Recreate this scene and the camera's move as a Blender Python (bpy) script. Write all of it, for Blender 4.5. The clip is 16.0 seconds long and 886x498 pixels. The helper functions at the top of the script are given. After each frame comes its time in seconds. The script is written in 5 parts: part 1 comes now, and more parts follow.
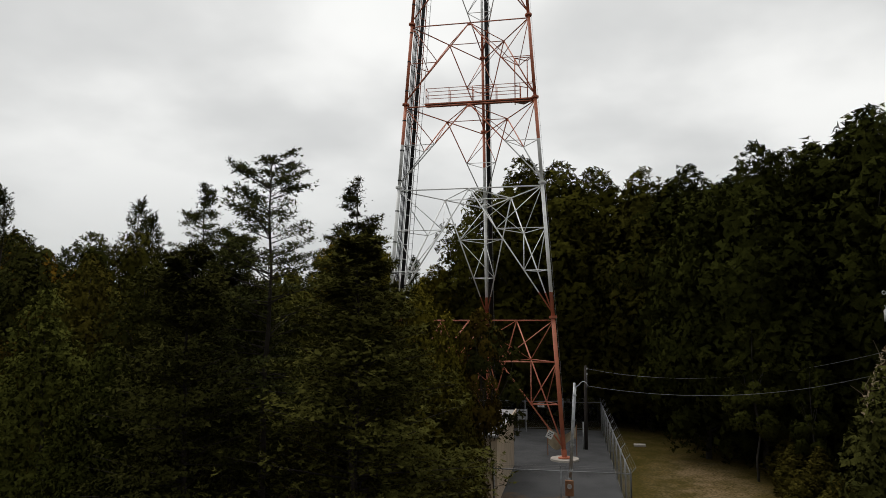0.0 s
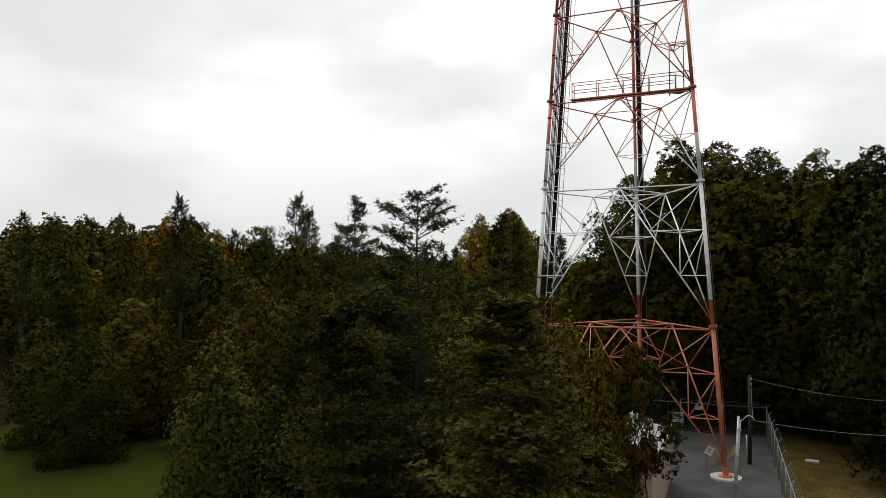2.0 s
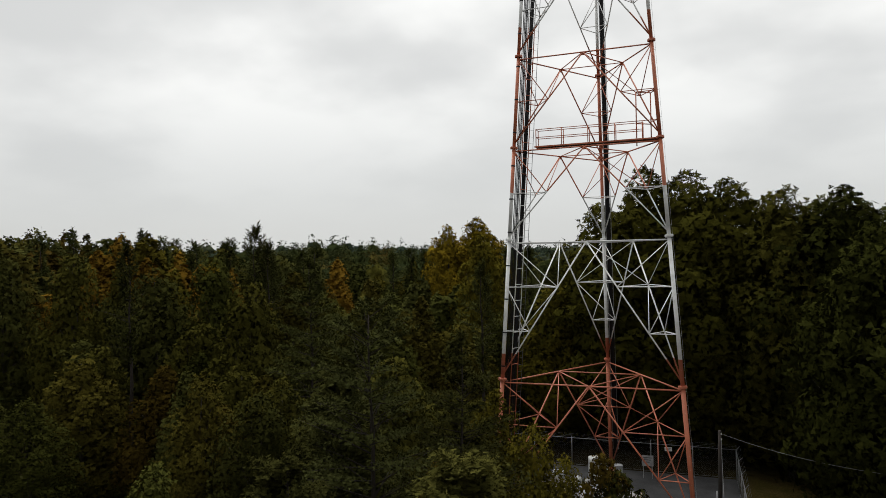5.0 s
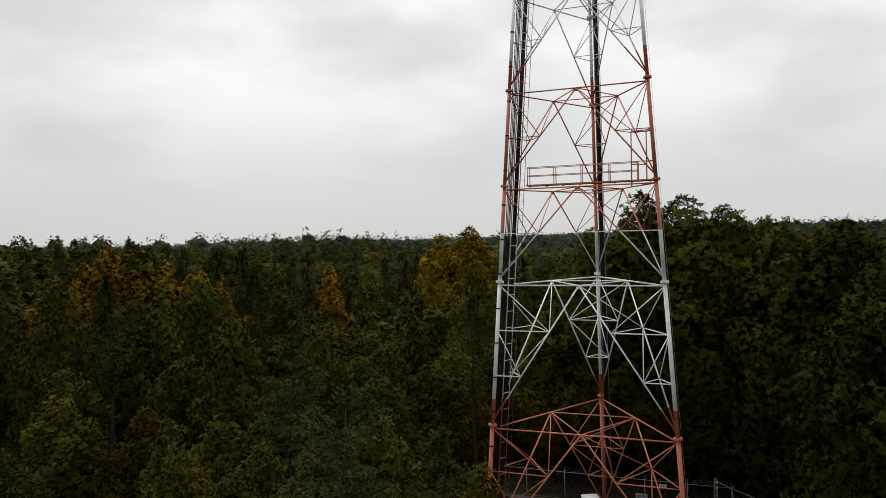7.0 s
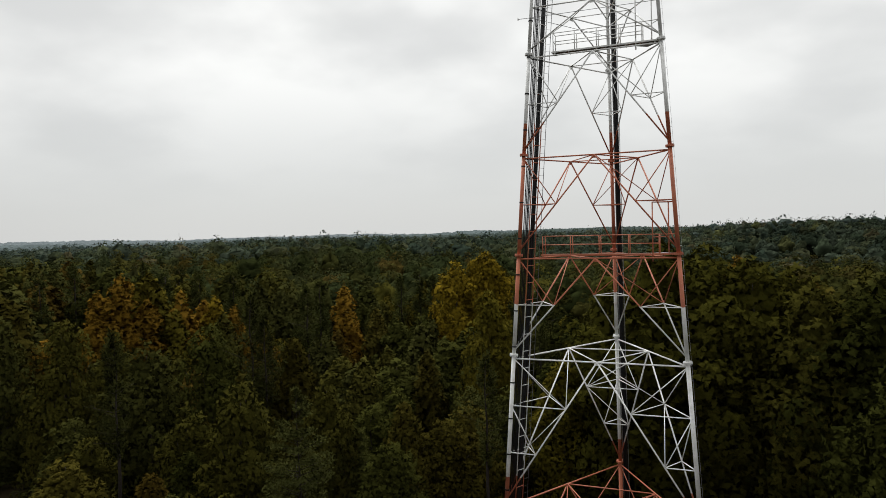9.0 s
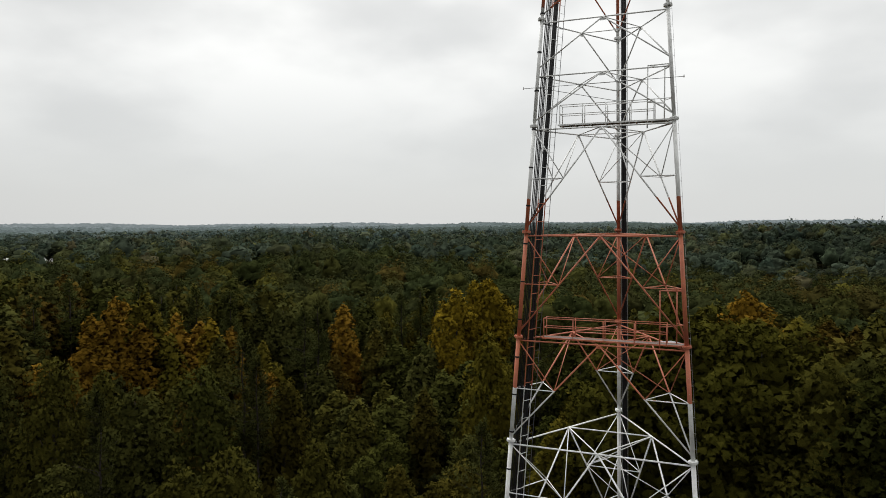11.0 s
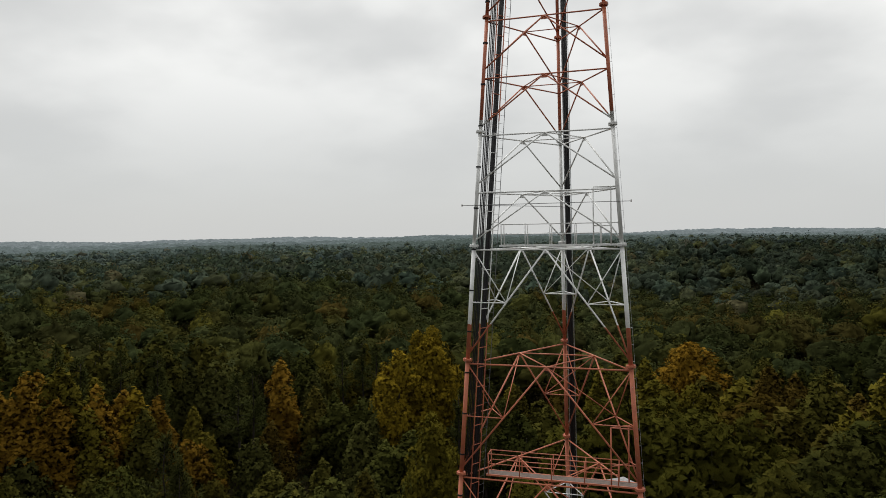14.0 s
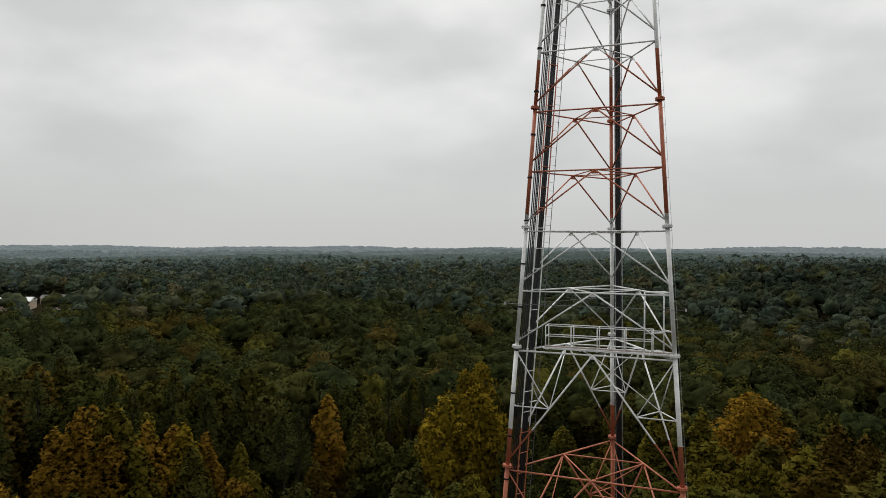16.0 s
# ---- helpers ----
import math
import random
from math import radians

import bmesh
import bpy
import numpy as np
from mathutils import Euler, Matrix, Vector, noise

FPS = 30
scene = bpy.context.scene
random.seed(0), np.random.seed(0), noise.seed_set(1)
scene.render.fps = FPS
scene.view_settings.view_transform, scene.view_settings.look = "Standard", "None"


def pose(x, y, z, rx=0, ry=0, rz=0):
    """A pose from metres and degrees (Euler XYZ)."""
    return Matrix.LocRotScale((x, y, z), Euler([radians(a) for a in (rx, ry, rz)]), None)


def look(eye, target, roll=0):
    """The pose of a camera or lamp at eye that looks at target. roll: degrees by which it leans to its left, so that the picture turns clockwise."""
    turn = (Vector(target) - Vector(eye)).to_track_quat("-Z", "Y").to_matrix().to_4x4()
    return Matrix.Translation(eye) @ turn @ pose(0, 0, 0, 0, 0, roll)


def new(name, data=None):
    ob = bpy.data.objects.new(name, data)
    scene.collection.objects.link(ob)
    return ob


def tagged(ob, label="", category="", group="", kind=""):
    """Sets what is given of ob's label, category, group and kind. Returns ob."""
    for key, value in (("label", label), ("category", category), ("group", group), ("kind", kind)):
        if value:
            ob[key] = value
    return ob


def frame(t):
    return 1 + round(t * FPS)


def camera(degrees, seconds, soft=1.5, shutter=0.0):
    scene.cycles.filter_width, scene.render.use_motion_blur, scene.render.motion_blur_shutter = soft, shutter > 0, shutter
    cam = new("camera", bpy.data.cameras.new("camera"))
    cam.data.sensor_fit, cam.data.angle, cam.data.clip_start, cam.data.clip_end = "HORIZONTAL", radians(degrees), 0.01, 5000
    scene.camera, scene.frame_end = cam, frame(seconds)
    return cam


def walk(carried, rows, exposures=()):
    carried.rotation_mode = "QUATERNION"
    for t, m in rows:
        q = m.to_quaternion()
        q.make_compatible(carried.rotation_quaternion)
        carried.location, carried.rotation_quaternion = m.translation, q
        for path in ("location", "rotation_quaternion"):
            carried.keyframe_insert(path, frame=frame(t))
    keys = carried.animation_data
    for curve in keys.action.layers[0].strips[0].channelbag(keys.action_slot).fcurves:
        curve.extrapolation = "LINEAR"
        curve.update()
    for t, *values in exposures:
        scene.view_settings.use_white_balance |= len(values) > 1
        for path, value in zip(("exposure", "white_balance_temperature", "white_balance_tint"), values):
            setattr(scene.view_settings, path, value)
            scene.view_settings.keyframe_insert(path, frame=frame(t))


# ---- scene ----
cam = camera(66.0, 16.0, soft=0.65)

PATH = [
    (0, (6.936, -49.138, 8.894), (5.078, -39.369, 9.943), -0.04),
    (0.5, (6.877, -49.001, 9.692), (5.044, -39.181, 10.165), -0.48),
    (1, (6.820, -48.897, 10.500), (5.188, -39.037, 10.860), -0.73),
    (1.5, (6.769, -48.847, 11.329), (4.120, -39.215, 11.803), -0.29),
    (2, (6.730, -48.777, 12.196), (2.840, -39.574, 12.611), -0.07),
    (2.5, (6.693, -48.589, 13.103), (2.940, -39.326, 13.441), -0.31),
    (3, (6.665, -48.293, 14.032), (3.155, -38.935, 14.359), -0.17),
    (3.5, (6.651, -47.927, 14.958), (3.106, -38.584, 15.311), -0.65),
    (3.7, (6.651, -47.772, 15.319), (3.142, -38.416, 15.714), -0.41),
    (5.8, (6.709, -46.067, 18.991), (3.201, -36.703, 18.862), -1.66),
    (6, (6.712, -45.901, 19.353), (3.265, -36.514, 19.205), -1.03),
    (6.5, (6.713, -45.479, 20.292), (3.337, -36.072, 19.960), -1.19),
    (7, (6.704, -45.041, 21.283), (3.244, -35.660, 21.099), -1.36),
    (7.5, (6.675, -44.576, 22.335), (2.810, -35.353, 22.329), -0.45),
    (8, (6.636, -44.089, 23.480), (2.828, -34.842, 23.447), 0.81),
    (8.2, (6.618, -43.888, 23.978), (2.855, -34.623, 23.968), -1.30),
    (10.3, (6.389, -41.762, 29.592), (2.757, -32.460, 29.053), -1.31),
    (10.5, (6.352, -41.541, 30.093), (2.618, -32.276, 29.626), -1.15),
    (11, (6.217, -40.947, 31.261), (2.450, -31.695, 30.819), -0.25),
    (11.5, (6.057, -40.330, 32.357), (2.644, -30.951, 31.734), -1.34),
    (12, (5.889, -39.722, 33.400), (2.366, -30.363, 33.433), -0.43),
    (12.5, (5.740, -39.151, 34.415), (2.200, -29.806, 34.053), -2.08),
    (13, (5.628, -38.600, 35.421), (2.315, -29.169, 35.139), -1.75),
    (13.5, (5.566, -38.080, 36.434), (2.361, -28.608, 36.339), -1.42),
    (14, (5.555, -37.598, 37.468), (2.553, -28.063, 37.188), -1.01),
    (14.5, (5.581, -37.162, 38.537), (2.481, -27.657, 38.308), -0.20),
    (15, (5.630, -36.756, 39.642), (1.926, -27.474, 39.308), -1.95),
    (15.5, (5.674, -36.344, 40.779), (1.897, -27.087, 40.553), 0.12),
    (16, (5.716, -35.919, 41.933), (1.965, -26.649, 41.819), 0.20),
]
EXPOSURES = [(0.0, -0.18), (0.5, -0.15), (1.5, 0.17), (2.5, 0.13), (3.5, 0.10), (6.0, -0.12), (7.0, -0.04), (8.0, -0.02), (11.0, 0.03), (13.5, -0.10), (16.0, -0.22)]
walk(cam, [(t, look(eye, target, roll)) for t, eye, target, roll in PATH], EXPOSURES)
SKY_STRENGTH, ZENITH_GAIN, SUN_STRENGTH, SUN_ELEVATION, SUN_ROTATION = 1.08, 1.7, 2.0, 52.0, -38.0
CLOUD_SHIFT = (0.3, 0.2, 0.0)

# ---- world, sun, exposure ----
world = bpy.data.worlds.new("overcast_sky")
scene.world = world
world.use_nodes = True
wn, wl = world.node_tree.nodes, world.node_tree.links
wn.clear()
w_out = wn.new("ShaderNodeOutputWorld")
w_bg = wn.new("ShaderNodeBackground")
w_bg.inputs["Strength"].default_value = SKY_STRENGTH
w_tc = wn.new("ShaderNodeTexCoord")
w_sep = wn.new("ShaderNodeSeparateXYZ")
wl.new(w_tc.outputs["Generated"], w_sep.inputs[0])


def w_math(op, a, b=None, clamp=False):
    n = wn.new("ShaderNodeMath")
    n.operation, n.use_clamp = op, clamp
    for i, v in enumerate((a, b)):
        if v is None:
            continue
        if isinstance(v, (int, float)):
            n.inputs[i].default_value = v
        else:
            wl.new(v, n.inputs[i])
    return n.outputs[0]


# the cloud deck as a plane overhead: direction over height
w_h = w_math("ADD", w_math("ABSOLUTE", w_sep.outputs[2]), 0.30)
w_vec = wn.new("ShaderNodeCombineXYZ")
wl.new(w_math("DIVIDE", w_sep.outputs[0], w_h), w_vec.inputs[0])
wl.new(w_math("DIVIDE", w_sep.outputs[1], w_h), w_vec.inputs[1])
w_noise = wn.new("ShaderNodeTexNoise")
w_noise.inputs["Scale"].default_value = 1.25
w_noise.inputs["Detail"].default_value = 5
w_noise.inputs["Roughness"].default_value = 0.45
w_map = wn.new("ShaderNodeMapping")
w_map.inputs["Location"].default_value = CLOUD_SHIFT
wl.new(w_vec.outputs[0], w_map.inputs["Vector"])
wl.new(w_map.outputs[0], w_noise.inputs["Vector"])
w_ramp = wn.new("ShaderNodeValToRGB")
w_ramp.color_ramp.interpolation = "EASE"
w_ramp.color_ramp.elements[0].position, w_ramp.color_ramp.elements[0].color = 0.36, (0.68, 0.685, 0.675, 1)
w_ramp.color_ramp.elements[1].position, w_ramp.color_ramp.elements[1].color = 0.60, (1.0, 1.0, 0.975, 1)
wl.new(w_noise.outputs["Fac"], w_ramp.inputs[0])
# greyer towards the horizon, the clear-sky model under the cloud at a small share
w_low = wn.new("ShaderNodeMapRange")
w_low.inputs["From Min"].default_value, w_low.inputs["From Max"].default_value = 0.0, 0.33
w_low.inputs["To Min"].default_value, w_low.inputs["To Max"].default_value = 0.0, 1.0
w_low.interpolation_type = "SMOOTHSTEP"
wl.new(w_sep.outputs[2], w_low.inputs["Value"])
w_mix = wn.new("ShaderNodeMix")
w_mix.data_type = "RGBA"
w_mix.inputs["A"].default_value = (0.60, 0.61, 0.605, 1)
wl.new(w_low.outputs["Result"], w_mix.inputs["Factor"])
wl.new(w_ramp.outputs["Color"], w_mix.inputs["B"])
w_sky = wn.new("ShaderNodeTexSky")
w_sky.sky_type, w_sky.sun_disc = "NISHITA", False
w_sky.sun_elevation, w_sky.sun_rotation = radians(SUN_ELEVATION), radians(SUN_ROTATION)
w_add = wn.new("ShaderNodeMix")
w_add.data_type, w_add.blend_type = "RGBA", "ADD"
w_add.inputs["Factor"].default_value = 0.004
wl.new(w_mix.outputs["Result"], w_add.inputs["A"])
wl.new(w_sky.outputs[0], w_add.inputs["B"])
# an overcast sky is brightest overhead
w_top = wn.new("ShaderNodeMapRange")
w_top.inputs["From Min"].default_value, w_top.inputs["From Max"].default_value = 0.48, 1.0
w_top.inputs["To Min"].default_value, w_top.inputs["To Max"].default_value = 1.0, ZENITH_GAIN
w_top.interpolation_type = "SMOOTHSTEP"
wl.new(w_sep.outputs[2], w_top.inputs["Value"])
w_gain = wn.new("ShaderNodeVectorMath")
w_gain.operation = "SCALE"
wl.new(w_add.outputs["Result"], w_gain.inputs[0])
# and brighter round the veiled sun than on the far side
w_side = wn.new("ShaderNodeMapRange")
w_side.inputs["From Min"].default_value, w_side.inputs["From Max"].default_value = -1.0, 0.75
w_side.inputs["To Min"].default_value, w_side.inputs["To Max"].default_value = 0.5, 1.0
wl.new(w_sep.outputs[1], w_side.inputs["Value"])
wl.new(w_math("MULTIPLY", w_top.outputs["Result"], w_side.outputs["Result"]), w_gain.inputs["Scale"])
wl.new(w_gain.outputs[0], w_bg.inputs["Color"])
wl.new(w_bg.outputs[0], w_out.inputs[0])

sun_data = bpy.data.lights.new("sun", "SUN")
sun_data.energy, sun_data.angle, sun_data.color = SUN_STRENGTH, radians(40), (1.0, 0.97, 0.93)
sun = new("sun", sun_data)
sun.matrix_world = look((-30, 20, 90), (-30 + 20, 20 - 26, 90 - 45))

# ---- materials ----


class Nodes:
    """A small wrapper for building one node material."""

    def __init__(self, name, roughness=0.7, metallic=0.0, specular=0.4):
        self.mat = bpy.data.materials.new(name)
        self.mat.use_nodes = True
        self.n, self.l = self.mat.node_tree.nodes, self.mat.node_tree.links
        self.bsdf = self.n["Principled BSDF"]
        self.bsdf.inputs["Roughness"].default_value = roughness
        self.bsdf.inputs["Metallic"].default_value = metallic
        self.bsdf.inputs["Specular IOR Level"].default_value = specular

    def noise(self, scale, detail=4, rough=0.55, coords="Object", dist=0.0):
        t = self.n.new("ShaderNodeTexNoise")
        t.inputs["Scale"].default_value, t.inputs["Detail"].default_value = scale, detail
        t.inputs["Roughness"].default_value, t.inputs["Distortion"].default_value = rough, dist
        if coords == "World":
            g = self.n.new("ShaderNodeNewGeometry")
            self.l.new(g.outputs["Position"], t.inputs["Vector"])
        else:
            c = self.n.new("ShaderNodeTexCoord")
            self.l.new(c.outputs[coords], t.inputs["Vector"])
        return t.outputs["Fac"]

    def ramp(self, fac, stops, mode="LINEAR"):
        r = self.n.new("ShaderNodeValToRGB")
        r.color_ramp.interpolation = mode
        e = r.color_ramp.elements
        while len(e) < len(stops):
            e.new(0.5)
        for k, (p, c) in enumerate(stops):
            e[k].position = p
            e[k].color = (*c, 1) if not isinstance(c, float) else (c, c, c, 1)
        self.l.new(fac, r.inputs[0])
        return r.outputs["Color"]

    def mix(self, a, b, fac, blend="MIX"):
        m = self.n.new("ShaderNodeMix")
        m.data_type, m.blend_type = "RGBA", blend
        for key, v in (("Factor", fac), ("A", a), ("B", b)):
            if isinstance(v, (int, float)):
                m.inputs[key].default_value = v
            elif isinstance(v, tuple):
                m.inputs[key].default_value = (*v, 1)
            else:
                self.l.new(v, m.inputs[key])
        return m.outputs["Result"]

    def math(self, op, a, b=0.0, clamp=False):
        m = self.n.new("ShaderNodeMath")
        m.operation, m.use_clamp = op, clamp
        for k, v in enumerate((a, b)):
            if isinstance(v, (int, float)):
                m.inputs[k].default_value = v
            else:
                self.l.new(v, m.inputs[k])
        return m.outputs[0]

    def out(self, name, key):
        return self.n.new(name).outputs[key]

    def color(self, c):
        if isinstance(c, tuple):
            self.bsdf.inputs["Base Color"].default_value = (*c, 1)
        else:
            self.l.new(c, self.bsdf.inputs["Base Color"])
        return self

    def bump(self, height, strength=0.3, distance=0.02):
        b = self.n.new("ShaderNodeBump")
        b.inputs["Strength"].default_value, b.inputs["Distance"].default_value = strength, distance
        self.l.new(height, b.inputs["Height"])
        self.l.new(b.outputs["Normal"], self.bsdf.inputs["Normal"])
        return self


def tower_paint():
    m = Nodes("aviation_paint", 0.55)
    geo = m.n.new("ShaderNodeNewGeometry")
    sep = m.n.new("ShaderNodeSeparateXYZ")
    m.l.new(geo.outputs["Position"], sep.inputs[0])
    z = m.math("ADD", sep.outputs[2], m.math("MULTIPLY", m.math("SUBTRACT", m.noise(6, 2, coords="World"), 0.5), 0.15))
    # painted bands: orange up to 10.8, white, orange, white, orange, white
    band = None
    for lo, hi in ((-1.0, 10.8), (21.4, 32.4), (43.3, 51.2)):
        inside = m.math("MULTIPLY", m.math("GREATER_THAN", z, lo), m.math("LESS_THAN", z, hi))
        band = inside if band is None else m.math("ADD", band, inside)
    dirt = m.noise(1.3, 6, 0.65, coords="World")
    fine = m.noise(14, 3, 0.6, coords="World")
    white = m.mix((0.84, 0.85, 0.84), (0.52, 0.52, 0.50), m.ramp(dirt, [(0.45, 0.0), (0.75, 0.85)]))
    white = m.mix(white, (0.30, 0.24, 0.19), m.ramp(fine, [(0.66, 0.0), (0.78, 0.6)]))
    orange = m.mix((0.53, 0.165, 0.085), (0.38, 0.12, 0.07), m.ramp(dirt, [(0.4, 0.0), (0.7, 1.0)]))
    orange = m.mix(orange, (0.60, 0.33, 0.25), m.ramp(fine, [(0.6, 0.0), (0.8, 0.55)]))
    m.color(m.mix(white, orange, band))
    m.bump(fine, 0.15, 0.01)
    return m.mat


def steel(name, base=(0.45, 0.46, 0.47), rust=0.0, rough=0.5, metal=0.6):
    m = Nodes(name, rough, metal)
    d = m.noise(5, 5, 0.6)
    c = m.mix(base, tuple(v * 0.6 for v in base), m.ramp(d, [(0.4, 0.0), (0.7, 1.0)]))
    if rust:
        c = m.mix(c, (0.22, 0.085, 0.035), m.ramp(m.noise(9, 6, 0.7), [(0.62 - 0.3 * rust, 0.0), (0.75, 1.0)]))
    return m.color(c).mat


def plain(name, base, rough=0.7, spread=0.35, scale=4.0, spec=0.3):
    m = Nodes(name, rough, 0, spec)
    d = m.noise(scale, 6, 0.62)
    f = m.noise(scale * 9, 3, 0.6)
    c = m.mix(base, tuple(v * (1 - spread) for v in base), m.ramp(d, [(0.38, 0.0), (0.68, 1.0)]))
    c = m.mix(c, tuple(min(1, v * (1 + spread * 0.6)) for v in base), m.ramp(f, [(0.55, 0.0), (0.75, 0.7)]))
    return m.color(c).bump(f, 0.2, 0.01).mat


def foliage(name, dark, light, per_tree=True, cut=8.0, keep=0.46):
    """Leaves: two greens by leaf, a tint by tree, patches by limb."""
    m = Nodes(name, 0.9, 0, 0.0)
    isl = m.out("ShaderNodeNewGeometry", "Random Per Island")
    grain = m.noise(cut * 0.8, 2, 0.6, coords="World")
    c = m.mix(dark, light, m.ramp(m.math("ADD", m.math("MULTIPLY", isl, 0.3), m.math("MULTIPLY", grain, 0.9)), [(0.36, 0.0), (0.84, 1.0)]))
    patch = m.noise(0.55, 3, 0.6, coords="World")
    c = m.mix(c, tuple(v * 0.6 for v in dark), m.ramp(patch, [(0.36, 0.4), (0.56, 0.0)]))
    if not per_tree:
        # one tone for each crown of the joined woods
        tone = m.n.new("ShaderNodeAttribute")
        tone.attribute_name = "tone"
        c = m.mix(c, tone.outputs["Color"], 1.0, "MULTIPLY")
    if per_tree:
        info = m.n.new("ShaderNodeObjectInfo")
        c = m.mix(c, info.outputs["Color"], 1.0, "MULTIPLY")
        val = m.ramp(info.outputs["Random"], [(0.0, 0.70), (1.0, 1.25)])
        c = m.mix(c, val, 1.0, "MULTIPLY")
    m.color(c)
    tr = m.n.new("ShaderNodeBsdfTranslucent")
    m.l.new(c if not isinstance(c, tuple) else c, tr.inputs["Color"])
    mx = m.n.new("ShaderNodeMixShader")
    mx.inputs[0].default_value = 0.08
    m.l.new(m.bsdf.outputs[0], mx.inputs[1])
    m.l.new(tr.outputs[0], mx.inputs[2])
    # each spray is broken up into single leaves with gaps between them
    gap = m.math("GREATER_THAN", m.noise(cut, 1.5, 0.6, coords="World"), keep)
    clear = m.n.new("ShaderNodeBsdfTransparent")
    leafy = m.n.new("ShaderNodeMixShader")
    m.l.new(gap, leafy.inputs[0])
    m.l.new(clear.outputs[0], leafy.inputs[1])
    m.l.new(mx.outputs[0], leafy.inputs[2])
    m.l.new(leafy.outputs[0], m.n["Material Output"].inputs["Surface"])
    return m.mat


M_PAINT = tower_paint()
M_STEEL = steel("galvanised_steel", (0.48, 0.49, 0.50))
M_FENCE = steel("dull_fence_steel", (0.24, 0.245, 0.25), 0.0, 0.6, 0.3)
M_DARKSTEEL = steel("weathered_steel", (0.16, 0.16, 0.165), 0.0, 0.6, 0.4)
M_RUST = steel("rusty_steel", (0.25, 0.13, 0.07), 0.9, 0.8, 0.2)
M_DECK = steel("dirty_grating", (0.17, 0.135, 0.115), 0.2, 0.8, 0.2)
M_GRATE = steel("galvanised_grating", (0.36, 0.36, 0.36), 0.2, 0.7, 0.3)
M_CABLE = plain("black_cable_jacket", (0.014, 0.014, 0.015), 0.5, 0.3, 3)
M_CONCRETE = plain("pale_concrete", (0.47, 0.43, 0.38), 0.9, 0.3, 2.0)
M_KERB = plain("dirty_concrete_block", (0.27, 0.22, 0.16), 0.95, 0.6, 3.5)
M_WALL = plain("beige_render", (0.54, 0.43, 0.32), 0.9, 0.25, 1.2)
M_ROOF = plain("roof_membrane", (0.30, 0.29, 0.28), 0.9, 0.35, 0.8)
M_WHITEBOX = plain("white_cabinet_paint", (0.62, 0.63, 0.62), 0.5, 0.18, 1.5)
M_SIGN = plain("sign_white", (0.66, 0.66, 0.63), 0.5, 0.15, 3)
M_INK = plain("sign_ink", (0.05, 0.05, 0.06), 0.6, 0.2, 3)
M_WOODPOLE = plain("creosoted_pole", (0.045, 0.038, 0.033), 0.9, 0.4, 6)
M_TARP = plain("tan_tarpaulin", (0.30, 0.25, 0.17), 0.8, 0.3, 3)
M_GLASSLAMP = plain("lamp_glass", (0.55, 0.52, 0.50), 0.2, 0.1, 3, 0.5)
M_BARK = plain("bark", (0.045, 0.036, 0.028), 0.95, 0.45, 5)
M_PINEBARK = plain("pine_bark", (0.030, 0.023, 0.018), 0.95, 0.45, 5)
M_DRYSTALK = plain("dry_stalks", (0.20, 0.16, 0.11), 0.95, 0.4, 5)
M_DRYLEAF = plain("dead_leaves", (0.16, 0.12, 0.07), 0.95, 0.45, 3)
M_PALEBARK = plain("pale_bark", (0.055, 0.048, 0.040), 0.95, 0.45, 5)
LEAF_GREEN = foliage("leaves_green", (0.029, 0.031, 0.008), (0.060, 0.059, 0.014), cut=13.0, keep=0.42)
LEAF_MID = foliage("leaves_mid_woods", (0.034, 0.036, 0.010), (0.066, 0.065, 0.017), cut=10.0, keep=0.38)
LEAF_PINE = foliage("pine_needles", (0.029, 0.031, 0.009), (0.070, 0.069, 0.020), cut=14.0, keep=0.46)
LEAF_WOODS = foliage("mixed_woods_leaves", (0.031, 0.036, 0.013), (0.053, 0.059, 0.021), per_tree=False, cut=6.0, keep=0.27)
# near-black greens: the shade between crowns is put into the shrub colour
LEAF_UNDER_SHADED = foliage("shaded_understory_leaves", (0.012, 0.014, 0.005), (0.026, 0.028, 0.009), per_tree=False, cut=9.0, keep=0.48)
# paler and bluer by belt: distance haze painted into the leaf colours
LEAF_FAR_HAZED = foliage("hazed_woods_leaves", (0.038, 0.050, 0.034), (0.058, 0.074, 0.050), per_tree=False, cut=2.4, keep=0.26)
LEAF_FARTHER_HAZED = foliage("hazed_far_leaves", (0.056, 0.074, 0.064), (0.076, 0.098, 0.085), per_tree=False, cut=0.9, keep=0.24)


def hazed_canopy(name, base):
    """Woods so far off that single leaves are lost; base carries painted haze."""
    m = Nodes(name, 1.0, 0, 0.0)
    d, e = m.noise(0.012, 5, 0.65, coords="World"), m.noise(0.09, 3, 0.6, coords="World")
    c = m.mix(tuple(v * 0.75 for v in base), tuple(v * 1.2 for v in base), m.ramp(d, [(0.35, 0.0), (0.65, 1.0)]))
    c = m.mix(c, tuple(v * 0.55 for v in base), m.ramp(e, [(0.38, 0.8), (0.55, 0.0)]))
    return m.color(c).mat


# each belt paler than the one before, the mist mixed into its base
LEAF_BEYOND_HAZED = hazed_canopy("hazed_woods_canopy", (0.074, 0.096, 0.088))
LEAF_RIDGE_HAZED = hazed_canopy("hazed_ridge_canopy", (0.116, 0.144, 0.146))
LEAF_HORIZON_HAZED = hazed_canopy("hazed_horizon_canopy", (0.170, 0.200, 0.210))


